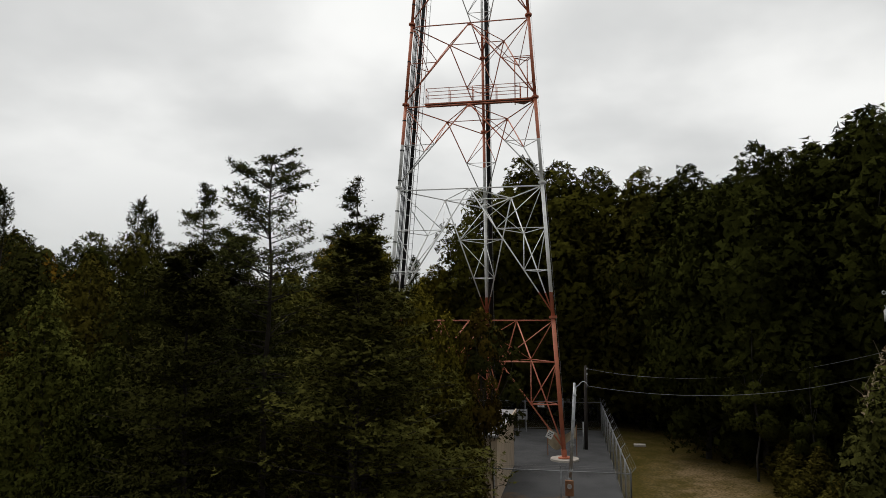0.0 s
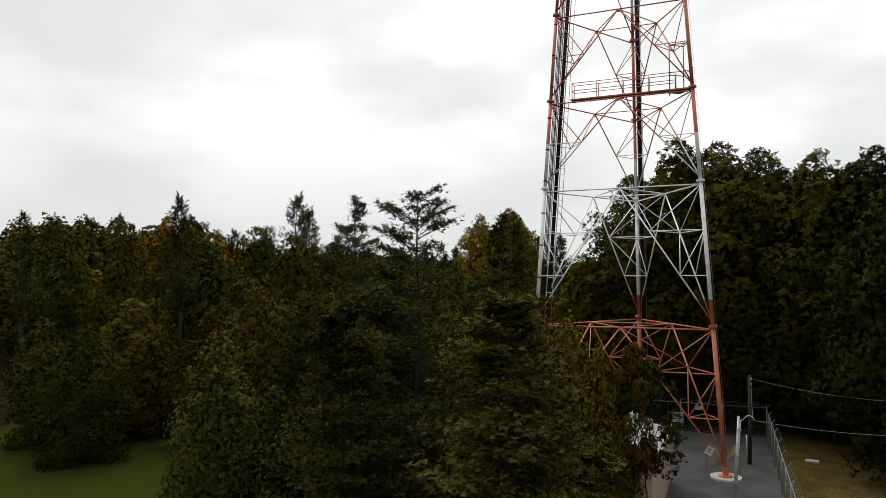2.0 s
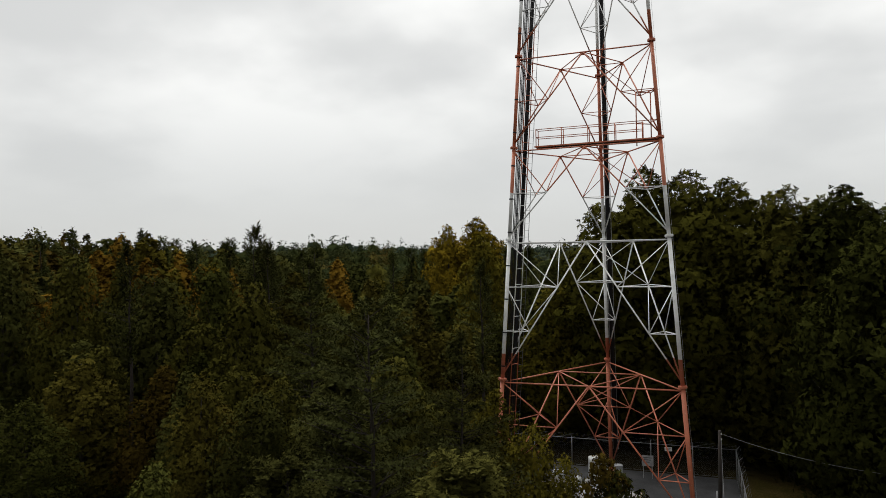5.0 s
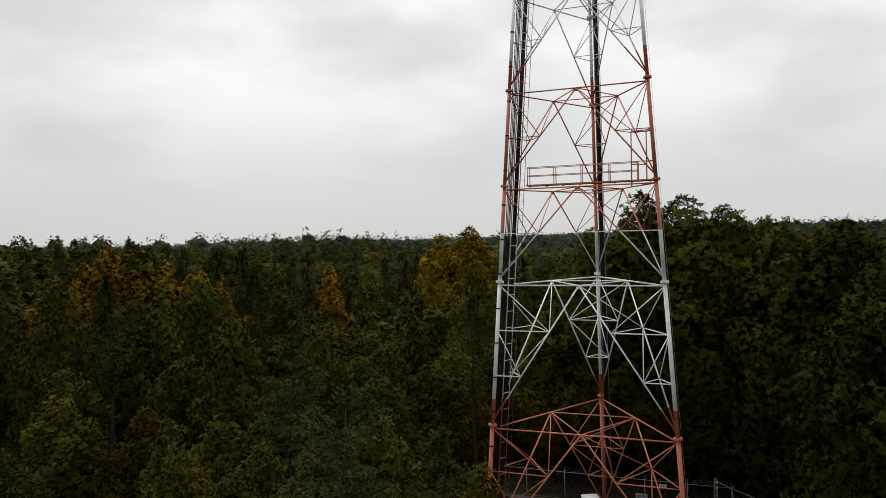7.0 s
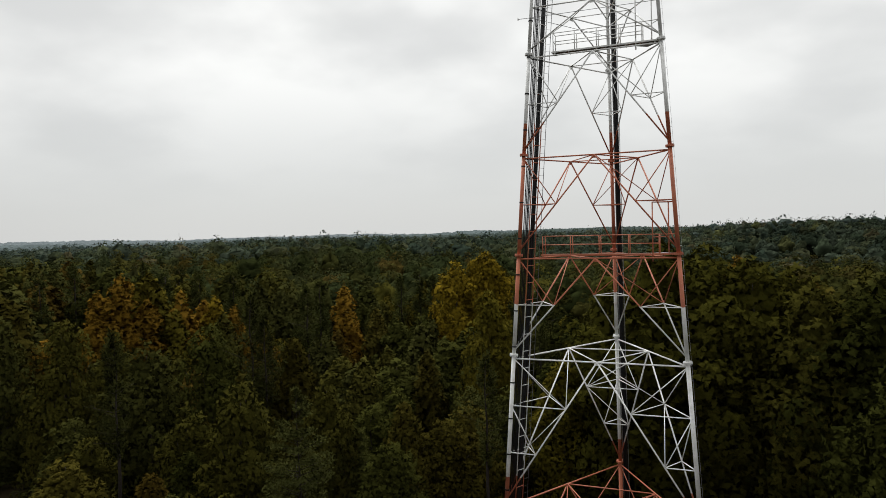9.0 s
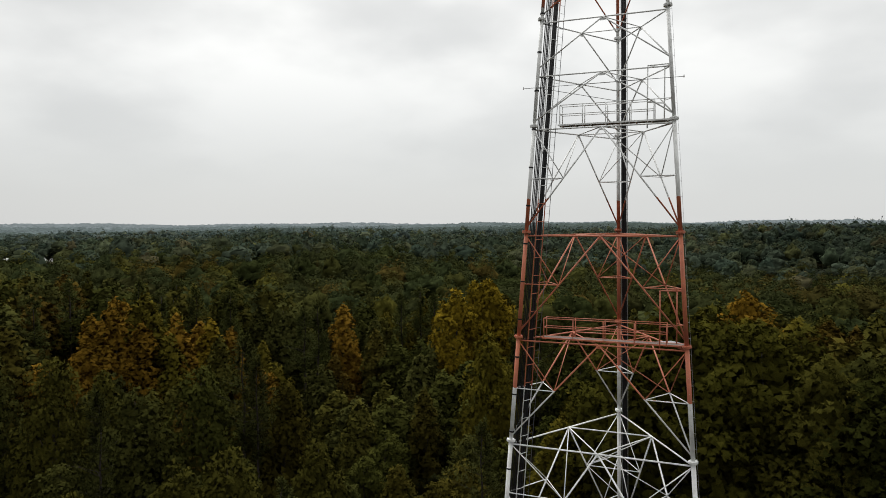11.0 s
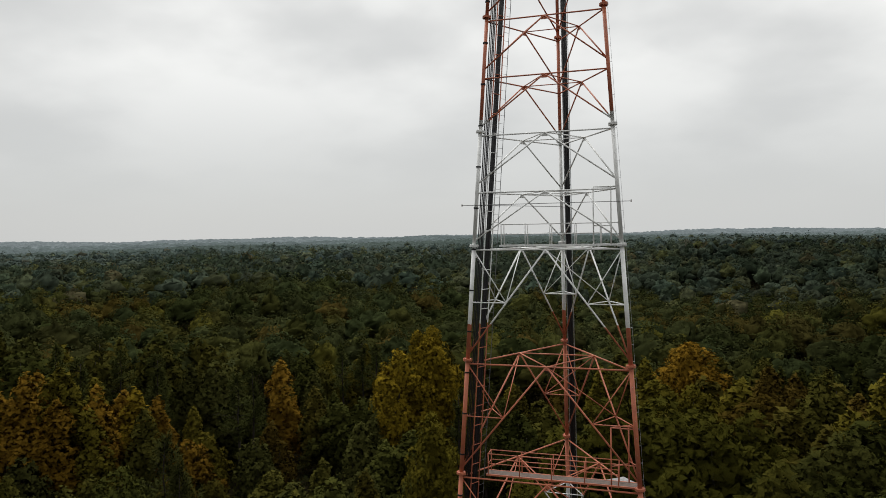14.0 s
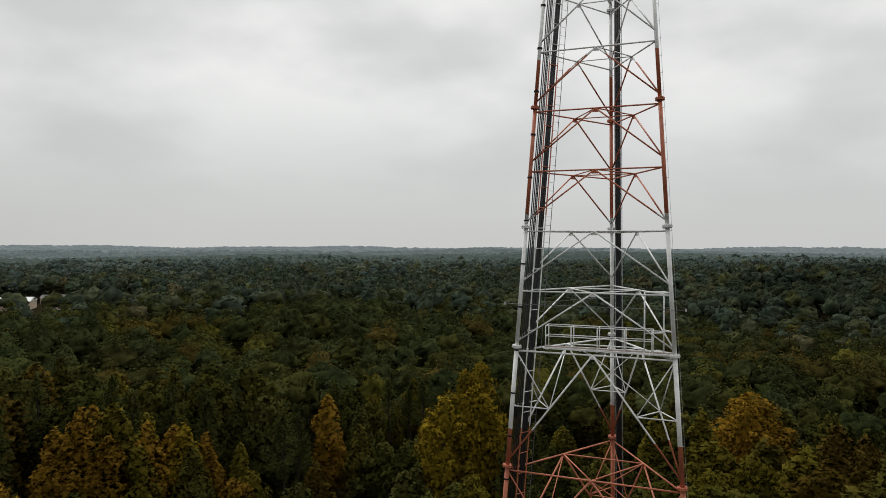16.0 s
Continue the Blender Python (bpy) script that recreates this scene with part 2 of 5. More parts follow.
def ground_material():
    m = Nodes("forest_floor_and_grass", 1.0, 0, 0.0)
    geo = m.n.new("ShaderNodeNewGeometry")
    sep = m.n.new("ShaderNodeSeparateXYZ")
    m.l.new(geo.outputs["Position"], sep.inputs[0])
    big, mid, fine = (m.noise(s, 6, 0.6, coords="World") for s in (0.09, 0.8, 7.0))
    litter = m.mix((0.026, 0.020, 0.011), (0.014, 0.012, 0.006), m.ramp(mid, [(0.4, 0.0), (0.6, 1.0)]))
    grass = m.mix((0.066, 0.051, 0.014), (0.105, 0.072, 0.024), m.ramp(mid, [(0.42, 0.0), (0.62, 1.0)]))
    grass = m.mix(grass, (0.036, 0.036, 0.011), m.ramp(fine, [(0.4, 0.0), (0.65, 0.8)]))

    def patch(cx, cy, rx, ry, lo=0.75, hi=1.1):
        dx = m.math("DIVIDE", m.math("SUBTRACT", sep.outputs[0], cx), rx)
        dy = m.math("DIVIDE", m.math("SUBTRACT", sep.outputs[1], cy), ry)
        d = m.math("SQRT", m.math("ADD", m.math("MULTIPLY", dx, dx), m.math("MULTIPLY", dy, dy)))
        d = m.math("ADD", d, m.math("MULTIPLY", m.math("SUBTRACT", mid, 0.5), 0.5))
        return m.ramp(d, [(lo, 1.0), (min(hi, 1.0), 0.0)])

    c = m.mix(litter, grass, patch(14, -8, 12, 22))
    c = m.mix(c, (0.026, 0.031, 0.006), m.math("MAXIMUM", patch(-34, -15, 17, 13), patch(-24, -30, 14, 10)))
    bare = m.mix((0.22, 0.155, 0.088), (0.085, 0.060, 0.028), m.ramp(fine, [(0.4, 0.0), (0.65, 1.0)]))
    bare = m.mix(bare, grass, m.ramp(m.noise(0.45, 6, 0.7, coords="World"), [(0.42, 0.0), (0.60, 0.9)]))
    c = m.mix(c, bare, m.math("MULTIPLY", patch(13.9, -9.5, 3.6, 10.5, 0.40, 1.0), 0.9))
    return m.color(c).bump(fine, 0.5, 0.06).mat


M_GROUND = ground_material()


def gravel_material():
    m = Nodes("grey_gravel", 1.0, 0, 0.05)
    a, b, c = m.noise(0.5, 5, 0.6, coords="World"), m.noise(16, 3, 0.7, coords="World"), m.noise(60, 2, 0.6, coords="World")
    col = m.mix((0.082, 0.082, 0.083), (0.058, 0.058, 0.059), m.ramp(a, [(0.4, 0.0), (0.62, 1.0)]))
    col = m.mix(col, (0.11, 0.11, 0.11), m.ramp(b, [(0.55, 0.0), (0.75, 0.8)]))
    col = m.mix(col, (0.045, 0.045, 0.048), m.ramp(c, [(0.55, 0.0), (0.7, 0.7)]))
    geo = m.n.new("ShaderNodeNewGeometry")
    sep = m.n.new("ShaderNodeSeparateXYZ")
    m.l.new(geo.outputs["Position"], sep.inputs[0])
    worn = m.math("ADD", sep.outputs[1], m.math("MULTIPLY", m.noise(0.7, 5, 0.6, coords="World"), 9.0))
    col = m.mix(col, (0.17, 0.105, 0.052), m.ramp(m.math("MULTIPLY", m.math("ADD", worn, 14.6), 0.1), [(0.42, 0.8), (0.62, 0.0)]))
    return m.color(col).bump(b, 0.7, 0.03).mat


M_GRAVEL = gravel_material()

# ---- mesh building ----


class Geo:
    """Gathers vertices and faces of one mesh."""

    def __init__(self):
        self.v, self.f = [], []

    def tube(self, a, b, r0, r1=None, n=8, cap=True):
        a, b = Vector(a), Vector(b)
        r1 = r0 if r1 is None else r1
        d = (b - a).normalized()
        u = d.orthogonal().normalized()
        w = d.cross(u)
        k = len(self.v)
        for p, r in ((a, r0), (b, r1)):
            for i in range(n):
                t = 2 * math.pi * (i + 0.5) / n
                self.v.append(p + r * (math.cos(t) * u + math.sin(t) * w))
        for i in range(n):
            j = (i + 1) % n
            self.f.append((k + i, k + j, k + n + j, k + n + i))
        if cap:
            self.f.append(tuple(k + i for i in reversed(range(n))))
            self.f.append(tuple(k + n + i for i in range(n)))
        return self

    def chain(self, pts, r0, r1=None, n=6):
        r1 = r0 if r1 is None else r1
        pts = [Vector(p) for p in pts]
        m, k = len(pts) - 1, len(self.v)
        u = (pts[-1] - pts[0]).normalized().orthogonal().normalized()
        for i, p in enumerate(pts):
            d = (pts[min(i + 1, m)] - pts[max(i - 1, 0)]).normalized()
            a = (u - u.dot(d) * d).normalized()
            w, r = d.cross(a), r0 + (r1 - r0) * i / m
            for j in range(n):
                t = 2 * math.pi * (j + 0.5) / n
                self.v.append(p + r * (math.cos(t) * a + math.sin(t) * w))
        for i in range(m):
            for j in range(n):
                q = (j + 1) % n
                self.f.append((k + i * n + j, k + i * n + q, k + (i + 1) * n + q, k + (i + 1) * n + j))
        self.f.append(tuple(k + j for j in reversed(range(n))))
        self.f.append(tuple(k + m * n + j for j in range(n)))
        return self

    def box(self, lo, hi, m=None, taper=0.0):
        (x0, y0, z0), (x1, y1, z1) = lo, hi
        k, t = len(self.v), taper
        pts = [(x0, y0, z0), (x1, y0, z0), (x1, y1, z0), (x0, y1, z0), (x0 + t, y0 + t, z1), (x1 - t, y0 + t, z1), (x1 - t, y1 - t, z1), (x0 + t, y1 - t, z1)]
        self.v += [(m @ Vector(p)) if m else Vector(p) for p in pts]
        self.f += [tuple(k + i for i in q) for q in ((3, 2, 1, 0), (4, 5, 6, 7), (0, 1, 5, 4), (1, 2, 6, 5), (2, 3, 7, 6), (3, 0, 4, 7))]
        return self

    def prism(self, poly, z0, z1):
        k, n = len(self.v), len(poly)
        self.v += [Vector((x, y, z0)) for x, y in poly] + [Vector((x, y, z1)) for x, y in poly]
        self.f += [tuple(k + i for i in reversed(range(n))), tuple(k + n + i for i in range(n))]
        self.f += [(k + i, k + (i + 1) % n, k + n + (i + 1) % n, k + n + i) for i in range(n)]
        return self

    def mesh(self, name, material, smooth=False):
        me = bpy.data.meshes.new(name)
        me.from_pydata([tuple(p) for p in self.v], [], self.f)
        if smooth:
            me.polygons.foreach_set("use_smooth", [len(f) == 4 for f in self.f])
        me.materials.append(material)
        me.update()
        return me


def part(name, geo, material, parent, label="", smooth=False):
    ob = new(name, geo if isinstance(geo, bpy.types.Mesh) else geo.mesh(name, material, smooth))
    ob.parent = parent
    return tagged(ob, label)


def thing(name, label, category, place=(0, 0, 0), group="", kind=""):
    ob = new(name)
    ob.empty_display_size = 0.5
    ob.location = place
    return tagged(ob, label, category, group, kind)


def bevelled(geo, name, material, width=0.02):
    """The mesh of a box-like form with its edges rounded off."""
    bm = bmesh.new()
    vs = [bm.verts.new(p) for p in geo.v]
    for f in geo.f:
        bm.faces.new([vs[i] for i in f])
    bmesh.ops.bevel(bm, geom=list(bm.edges), offset=width, segments=2, affect="EDGES", profile=0.6)
    me = bpy.data.meshes.new(name)
    bm.to_mesh(me)
    bm.free()
    me.materials.append(material)
    return me


def soup(name, verts, tris, material, normals=None, tones=None):
    """A triangle mesh from arrays, with soft facings and a tone for each vertex where they are given."""
    me = bpy.data.meshes.new(name)
    verts, tris = np.asarray(verts, np.float32), np.asarray(tris, np.int32)
    me.vertices.add(len(verts))
    me.vertices.foreach_set("co", verts.ravel())
    me.loops.add(tris.size)
    me.loops.foreach_set("vertex_index", tris.ravel())
    me.polygons.add(len(tris))
    me.polygons.foreach_set("loop_start", np.arange(0, tris.size, 3, dtype=np.int32))
    me.polygons.foreach_set("loop_total", np.full(len(tris), 3, np.int32))
    me.materials.append(material)
    me.update(calc_edges=True)
    if tones is not None:
        col = me.color_attributes.new("tone", "FLOAT_COLOR", "POINT")
        col.data.foreach_set("color", np.concatenate([tones, np.ones((len(tones), 1))], 1).astype(np.float32).ravel())
    if normals is not None:
        me.polygons.foreach_set("use_smooth", np.ones(len(tris), bool))
        me.normals_split_custom_set_from_vertices(np.asarray(normals, np.float32).tolist())
    return me


# ---- ground ----


def ground_height(x, y):
    r = np.hypot(x, y + 20)
    far = np.clip((r - 70) / 200, 0, 1)
    h = far * (2.2 * np.sin(x / 61.0 + 1.0) * np.cos(y / 83.0) - 2.5)
    roll = np.clip((r - 280) / 1100, 0, 1)
    h = h + roll * (5 * np.sin(x / 143.0 + 0.6) * np.cos(y / 171.0 + 0.4) + 3 * np.sin((x + 0.6 * y) / 390.0) + 2.5 * np.sin((x - 0.8 * y) / 97.0 + 2.0))
    rise = np.clip((r - 900) / 2400, 0, 1)
    h = h + rise * (-10 + 4 * np.sin(x / 520.0 + 1.1) + 4 * np.sin(x / 233.0 + y / 700.0))
    h = h + 5.0 * np.clip((-x - 50) / 60, 0, 1) * np.clip((460 - r) / 200, 0, 1)
    h = h + 8 * np.exp(-(((x + 345) / 95) ** 2 + ((y - 235) / 75) ** 2))
    return h + 11 * np.exp(-(((x - 150) / 190) ** 2 + ((y - 560) / 150) ** 2))


def build_ground():
    rings = [0.0] + [6.0 * 1.13 ** k for k in range(56)]
    n = 120
    v, f = [(0.0, -20.0, -0.02)], []
    for r in rings[1:]:
        for i in range(n):
            t = 2 * math.pi * i / n
            x, y = r * math.cos(t), -20 + r * math.sin(t)
            v.append((x, y, float(ground_height(x, y)) - 0.02))
    for i in range(n):
        f.append((0, 1 + i, 1 + (i + 1) % n))
    for k in range(len(rings) - 2):
        a, b = 1 + k * n, 1 + (k + 1) * n
        for i in range(n):
            j = (i + 1) % n
            f.append((a + i, b + i, b + j, a + j))
    me = bpy.data.meshes.new("ground")
    me.from_pydata(v, [], f)
    me.materials.append(M_GROUND)
    tagged(new("ground", me), "rough grass and leaf litter on level ground", "ground", kind="structure")


build_ground()
GRAVEL = [(-9.5, -17.45), (9.25, -17.45), (9.05, 8.9), (-9.5, 8.9)]
pad = new("pavement_gravel", Geo().prism(GRAVEL, -0.1, 0.03).mesh("pavement_gravel", M_GRAVEL))
tagged(pad, "dark grey gravel pad of the tower compound", "gravel pad", kind="structure")

# ---- lattice tower ----
SIDE, TAPER = 9.25, 0.1295
LEVELS = [0.0, 9.144, 18.288, 24.384, 30.48, 36.576, 42.672, 48.768, 54.864, 60.96]
RADII = [0.15, 0.135, 0.13, 0.125, 0.12, 0.11, 0.105, 0.10, 0.095]


def corner(i, z):
    s = SIDE - TAPER * (z - 24.384)
    r = s / math.sqrt(3)
    return Vector(((-s / 2, -r / 2, z), (s / 2, -r / 2, z), (0, r, z))[i])


def mix(a, b, t):
    return a + (b - a) * t


def on_face(i, j, z, along, inward=0.0):
    """A place on the face between legs i and j, some metres from leg i, drawn in towards the axis."""
    a, b = corner(i, z), corner(j, z)
    u = (b - a).normalized()
    c = Vector((0, 0, z)) - (a + b) / 2
    return a + along * u + inward * c.normalized()


def build_tower():
    tower = thing("lattice_tower", "three-legged lattice radio tower in faded orange and white bands", "radio tower")
    for i in range(3):
        for k in range(len(LEVELS) - 1):
            lo, hi, r = LEVELS[k] + (0.14 if k == 0 else 0.0), LEVELS[k + 1], RADII[k] * 0.93
            leg = part("leg_section", Geo().tube(corner(i, lo), corner(i, hi), r, n=16), M_PAINT, tower, smooth=True)
            d = (corner(i, hi) - corner(i, lo)).normalized()
            f = corner(i, hi)
            fl = Geo().tube(f - 0.055 * d, f - 0.006 * d, r + 0.135, n=16).tube(f + 0.006 * d, f + 0.055 * d, r + 0.135, n=16)
            for b in range(8):
                t = 2 * math.pi * b / 8
                u = d.orthogonal().normalized()
                c = f + (r + 0.085) * (math.cos(t) * u + math.sin(t) * d.cross(u))
                fl.tube(c - 0.10 * d, c + 0.10 * d, 0.022, n=5)
            part("flange", fl, M_PAINT, leg, "bolted flange joint")
            if k == 0:
                b0 = corner(i, 0.14)
                foot = Geo().tube(b0, b0 + 0.07 * d, 0.42, n=16).tube(b0 + 0.07 * d, b0 + 0.55 * d, r + 0.03, n=16)
                part("base_plate", foot, M_PAINT, leg, "bolted steel base plate")
    spans = []
    for k in range(len(LEVELS) - 1):
        lo, hi = LEVELS[k], LEVELS[k + 1]
        if k < 2:
            spans.append((lo, hi, 2, 0.047, k))
        elif k < 5:
            spans.append((lo, hi, 1, 0.044, k))
        else:
            mid = (lo + hi) / 2
            spans += [(lo, mid, 0, 0.039, k), (mid, hi, 0, 0.039, k)]
    for lo, hi, subs, r, k in spans:
        top, low = hi - 0.22, lo + (0.75 if lo == 0 else 0.26)
        mids = [(corner(i, top) + corner((i + 1) % 3, top)) / 2 for i in range(3)]
        nodes = {}
        for i in range(3):
            j = (i + 1) % 3
            part("horizontal_brace", Geo().tube(corner(i, top), corner(j, top), r, n=8), M_PAINT, tower, smooth=True)
            part("plan_brace", Geo().tube(mids[i], mids[j], r * 0.8, n=6), M_PAINT, tower, smooth=True)
            u = (corner(j, top) - corner(i, top)).normalized()
            g = Geo()
            q = mids[i] + Vector((0, 0, -0.12))
            g.box((-0.15, -0.012, -0.08), (0.15, 0.012, 0.10), Matrix.Translation(q) @ u.to_track_quat("X", "Z").to_matrix().to_4x4())
            part("gusset_plate", g, M_PAINT, tower)
            for leg in (i, j):
                foot = corner(leg, low)
                part("diagonal_brace", Geo().tube(mids[i], foot, r * 1.05, n=8), M_PAINT, tower, smooth=True)
                before = corner(leg, top)
                for s in range(1, subs + 1):
                    p = mix(mids[i], foot, s / (subs + 1))
                    q = corner(leg, p.z)
                    nodes[(i, leg, s)] = p
                    part("sub_horizontal", Geo().tube(p, q, r * 0.68, n=6), M_PAINT, tower, smooth=True)
                    part("sub_diagonal", Geo().tube(before, p, r * 0.68, n=6), M_PAINT, tower, smooth=True)
                    before = q
        for c in range(3):
            prev, nxt = (c + 2) % 3, c
            a = mids[prev]
            for s in range(1, subs + 1):
                part("hip_brace", Geo().tube(nodes[(prev, c, s)], nodes[(nxt, c, s)], r * 0.62, n=6), M_PAINT, tower, smooth=True)
                b = nodes[((nxt if s % 2 else prev), c, s)]
                part("hip_diagonal", Geo().tube(a, b, r * 0.62, n=6), M_PAINT, tower, smooth=True)
                a = b
    # step bolts up two of the legs, with the thin safety cable beside them
    for i in (1, 2):
        g = Geo()
        out = Vector((corner(i, 0).x, corner(i, 0).y, 0)).normalized()
        side = out.cross(Vector((0, 0, 1)))
        z, n = 3.0, 0
        while z < 60:
            p = corner(i, z)
            d = (out * 0.55 + side * (0.8 if n % 2 else -0.8)).normalized()
            g.tube(p, p + 0.22 * d, 0.008, n=4)
            z, n = z + 0.42, n + 1
        tagged(part("step_bolts", g, M_STEEL, tower, "row of thin steel climbing pegs"), kind="stuff")
    g = Geo().tube(corner(1, 2.5) + Vector((0.22, -0.12, 0)), corner(1, 60) + Vector((0.19, -0.12, 0)), 0.007, n=4)
    part("safety_cable", g, M_STEEL, tower, "thin steel safety cable")
    return tower


build_tower()

for i in range(3):
    p = corner(i, 0)
    g = Geo().tube((p.x, p.y, 0.02), (p.x, p.y, 0.14), 0.92, 0.90, n=32)
    tagged(new("concrete_pier", g.mesh("concrete_pier", M_CONCRETE)), "round pale concrete footing under a tower leg", "footing", "tower footings")


def ladder(name, label, place, half, z0, z1, step, rail_r, rung_r, mat):
    """A ladder or cable tray that follows a face; place(z, side) gives its rails."""
    ob = thing(name, label, "ladder" if "climb" in name else "cable tray")
    for s in (-half, half):
        part("rail", Geo().tube(place(z0, s), place(z1, s), rail_r, n=6), mat, ob, smooth=True)
    z = z0 + step / 2
    while z < z1:
        part("rung", Geo().tube(place(z, -half), place(z, half), rung_r, n=5), mat, ob)
        z += step
    return ob


ladder("climbing_ladder", "narrow steel climbing ladder inside the tower face", lambda z, s: on_face(0, 2, z, 1.45 + s, 0.15), 0.20, 2.5, 60.5, 0.45, 0.017, 0.008, M_DARKSTEEL)
ladder("cable_tray", "steel cable tray carrying black feeder cables", lambda z, s: on_face(0, 2, z, 0.78 + s, 0.30), 0.30, 2.2, 60.5, 1.05, 0.030, 0.022, M_PAINT)
ladder("cable_tray", "narrow steel cable tray beside the rear tower leg", lambda z, s: corner(2, z) + Vector((0.40 + s, -0.10, 0)), 0.19, 2.2, 60.5, 0.75, 0.022, 0.016, M_STEEL)

feeds = [(0.20, 0.10, 0.030), (0.28, 0.14, 0.030), (0.36, 0.18, 0.034), (0.44, 0.20, 0.030), (0.52, 0.24, 0.026), (0.70, 0.24, 0.048), (0.79, 0.22, 0.050), (0.88, 0.24, 0.050), (0.97, 0.22, 0.046), (1.10, 0.26, 0.022)]
for along, inward, r in feeds:
    pts = [on_face(0, 2, z, along, inward) for z in (2.0, 60.5)]
    tagged(new("feeder_cable", Geo().chain(pts, r, n=8).mesh("feeder_cable", M_CABLE, True)), "black coaxial feeder cable running up the tower", "cable", "tower feeder cables")
for along, r in ((0.30, 0.055), (0.40, 0.058), (0.50, 0.055)):
    pts = [corner(2, z) + Vector((along, -0.22, 0)) for z in (2.0, 60.5)]
    tagged(new("feeder_cable", Geo().chain(pts, r, n=8).mesh("feeder_cable", M_CABLE, True)), "thick black waveguide cable beside the rear leg", "cable", "tower feeder cables")
# clamps that hold the cables to the near leg
for k in range(26):
    z = 3.4 + 2.2 * k
    band = Geo().tube(corner(0, z - 0.04), corner(0, z + 0.04), 0.165 if z < 9 else (0.15 if z < 24 else 0.135), n=14)
    tagged(new("cable_strap", band.mesh("cable_strap", M_CABLE)), "black strap round a tower leg", "strap", "cable straps")


def platform(z, nxt):
    """A walkway along one face, with rails on both sides, a corner plate and a climbing frame."""
    ob = thing("walkway_platform", "narrow steel grating walkway with pipe railings across the tower face", "platform", group="tower walkways")
    s = SIDE - TAPER * (z - 24.384)
    y0 = corner(0, z).y
    x0, x1 = -s / 2 + 1.35, s / 2 - 0.15
    ya, yb = y0 + 0.10, y0 + 0.80
    zt = z + 0.02
    part("deck", Geo().box((x0, ya + 0.03, zt - 0.035), (x1, yb - 0.03, zt)), M_DECK, ob, "brown-grey steel grating")
    for y in (ya, yb):
        part("edge_beam", Geo().box((x0, y - 0.03, zt - 0.07), (x1, y + 0.03, zt + 0.015)), M_PAINT, ob)
    n = 8
    for k in range(n):
        x = mix(x0 + 0.2, x1 - 0.2, k / (n - 1))
        part("cross_beam", Geo().box((x - 0.025, ya + 0.03, zt - 0.12), (x + 0.025, yb - 0.03, zt - 0.04)), M_PAINT, ob)
    ends = (x0 + 0.12, s / 2 - 1.05)
    for y in (ya, yb):
        for k in range(5):
            x = mix(ends[0], ends[1], k / 4)
            part("post", Geo().tube((x, y, zt - 0.1), (x, y, zt + 1.12), 0.028, n=8), M_PAINT, ob, smooth=True)
        for h in (0.58, 1.10):
            part("rail", Geo().tube((ends[0], y, zt + h), (ends[1], y, zt + h), 0.024, n=8), M_PAINT, ob, smooth=True)
    for h in (0.58, 1.10):
        part("rail", Geo().tube((ends[0], ya, zt + h), (ends[0], yb, zt + h), 0.024, n=8), M_PAINT, ob, smooth=True)
    r = corner(1, z)
    c = on_face(1, 2, z, 1.75)
    tri = [(r.x - 1.75, ya + 0.72), (r.x - 0.25, ya + 0.72), (c.x, c.y)]
    part("corner_plate", Geo().prism([tri[0], tri[1], tri[2]], zt - 0.03, zt + 0.01), M_GRATE, ob, "triangular grey plate at the leg")
    top = z + 3.05 - 0.1
    p1, p2 = Vector((r.x - 1.40, ya + 0.05, 0)), on_face(1, 2, z, 0.95, 0.1)
    for p, low in ((p1, -0.45), (p2, 0.0)):
        part("frame_post", Geo().tube((p.x, p.y, zt + low), (p.x, p.y, top), 0.038, n=8), M_PAINT, ob, smooth=True)
    for h in (top, zt + 0.95):
        part("frame_rail", Geo().tube((p1.x, p1.y, h), (p2.x, p2.y, h), 0.032, n=8), M_PAINT, ob, smooth=True)
    lr = corner(1, top)
    for p in (p1, p2):
        part("frame_rail", Geo().tube((p.x, p.y, top), lr, 0.032, n=8), M_PAINT, ob, smooth=True)
        part("frame_rail", Geo().tube((p.x, p.y, zt + 1.1), corner(1, zt + 1.1), 0.024, n=8), M_PAINT, ob, smooth=True)
    return ob


platform(LEVELS[3], LEVELS[4])
platform(LEVELS[5], LEVELS[6])


def side_lights():
    z = 38.75
    a, b, c = corner(0, z), corner(1, z), corner(2, z)
    for p, q, n in ((a, b, 2), (a, c, 0)):
        u = (q - p).normalized()
        ob = thing("obstruction_light_arm", "thin conduit across the tower carrying small obstruction lights", "obstruction light", group="side lights")
        e0, e1 = p - u * (0.75 if n else 0.0) + Vector((0, -0.17, 0)), q + u * (0.62 if n else 0.0) + Vector((0, -0.17, 0))
        part("conduit", Geo().tube(e0, e1, 0.016, n=6), M_DARKSTEEL, ob, smooth=True)
        for e in ((e0, e1) if n else ()):
            part("lamp", Geo().tube(e - Vector((0, 0, 0.05)), e + Vector((0, 0, 0.01)), 0.04, 0.035, n=10).tube(e + Vector((0, 0, 0.01)), e + Vector((0, 0, 0.09)), 0.034, 0.02, n=10), M_GLASSLAMP, ob, "small pale glass lamp")


side_lights()

# ---- compound ----


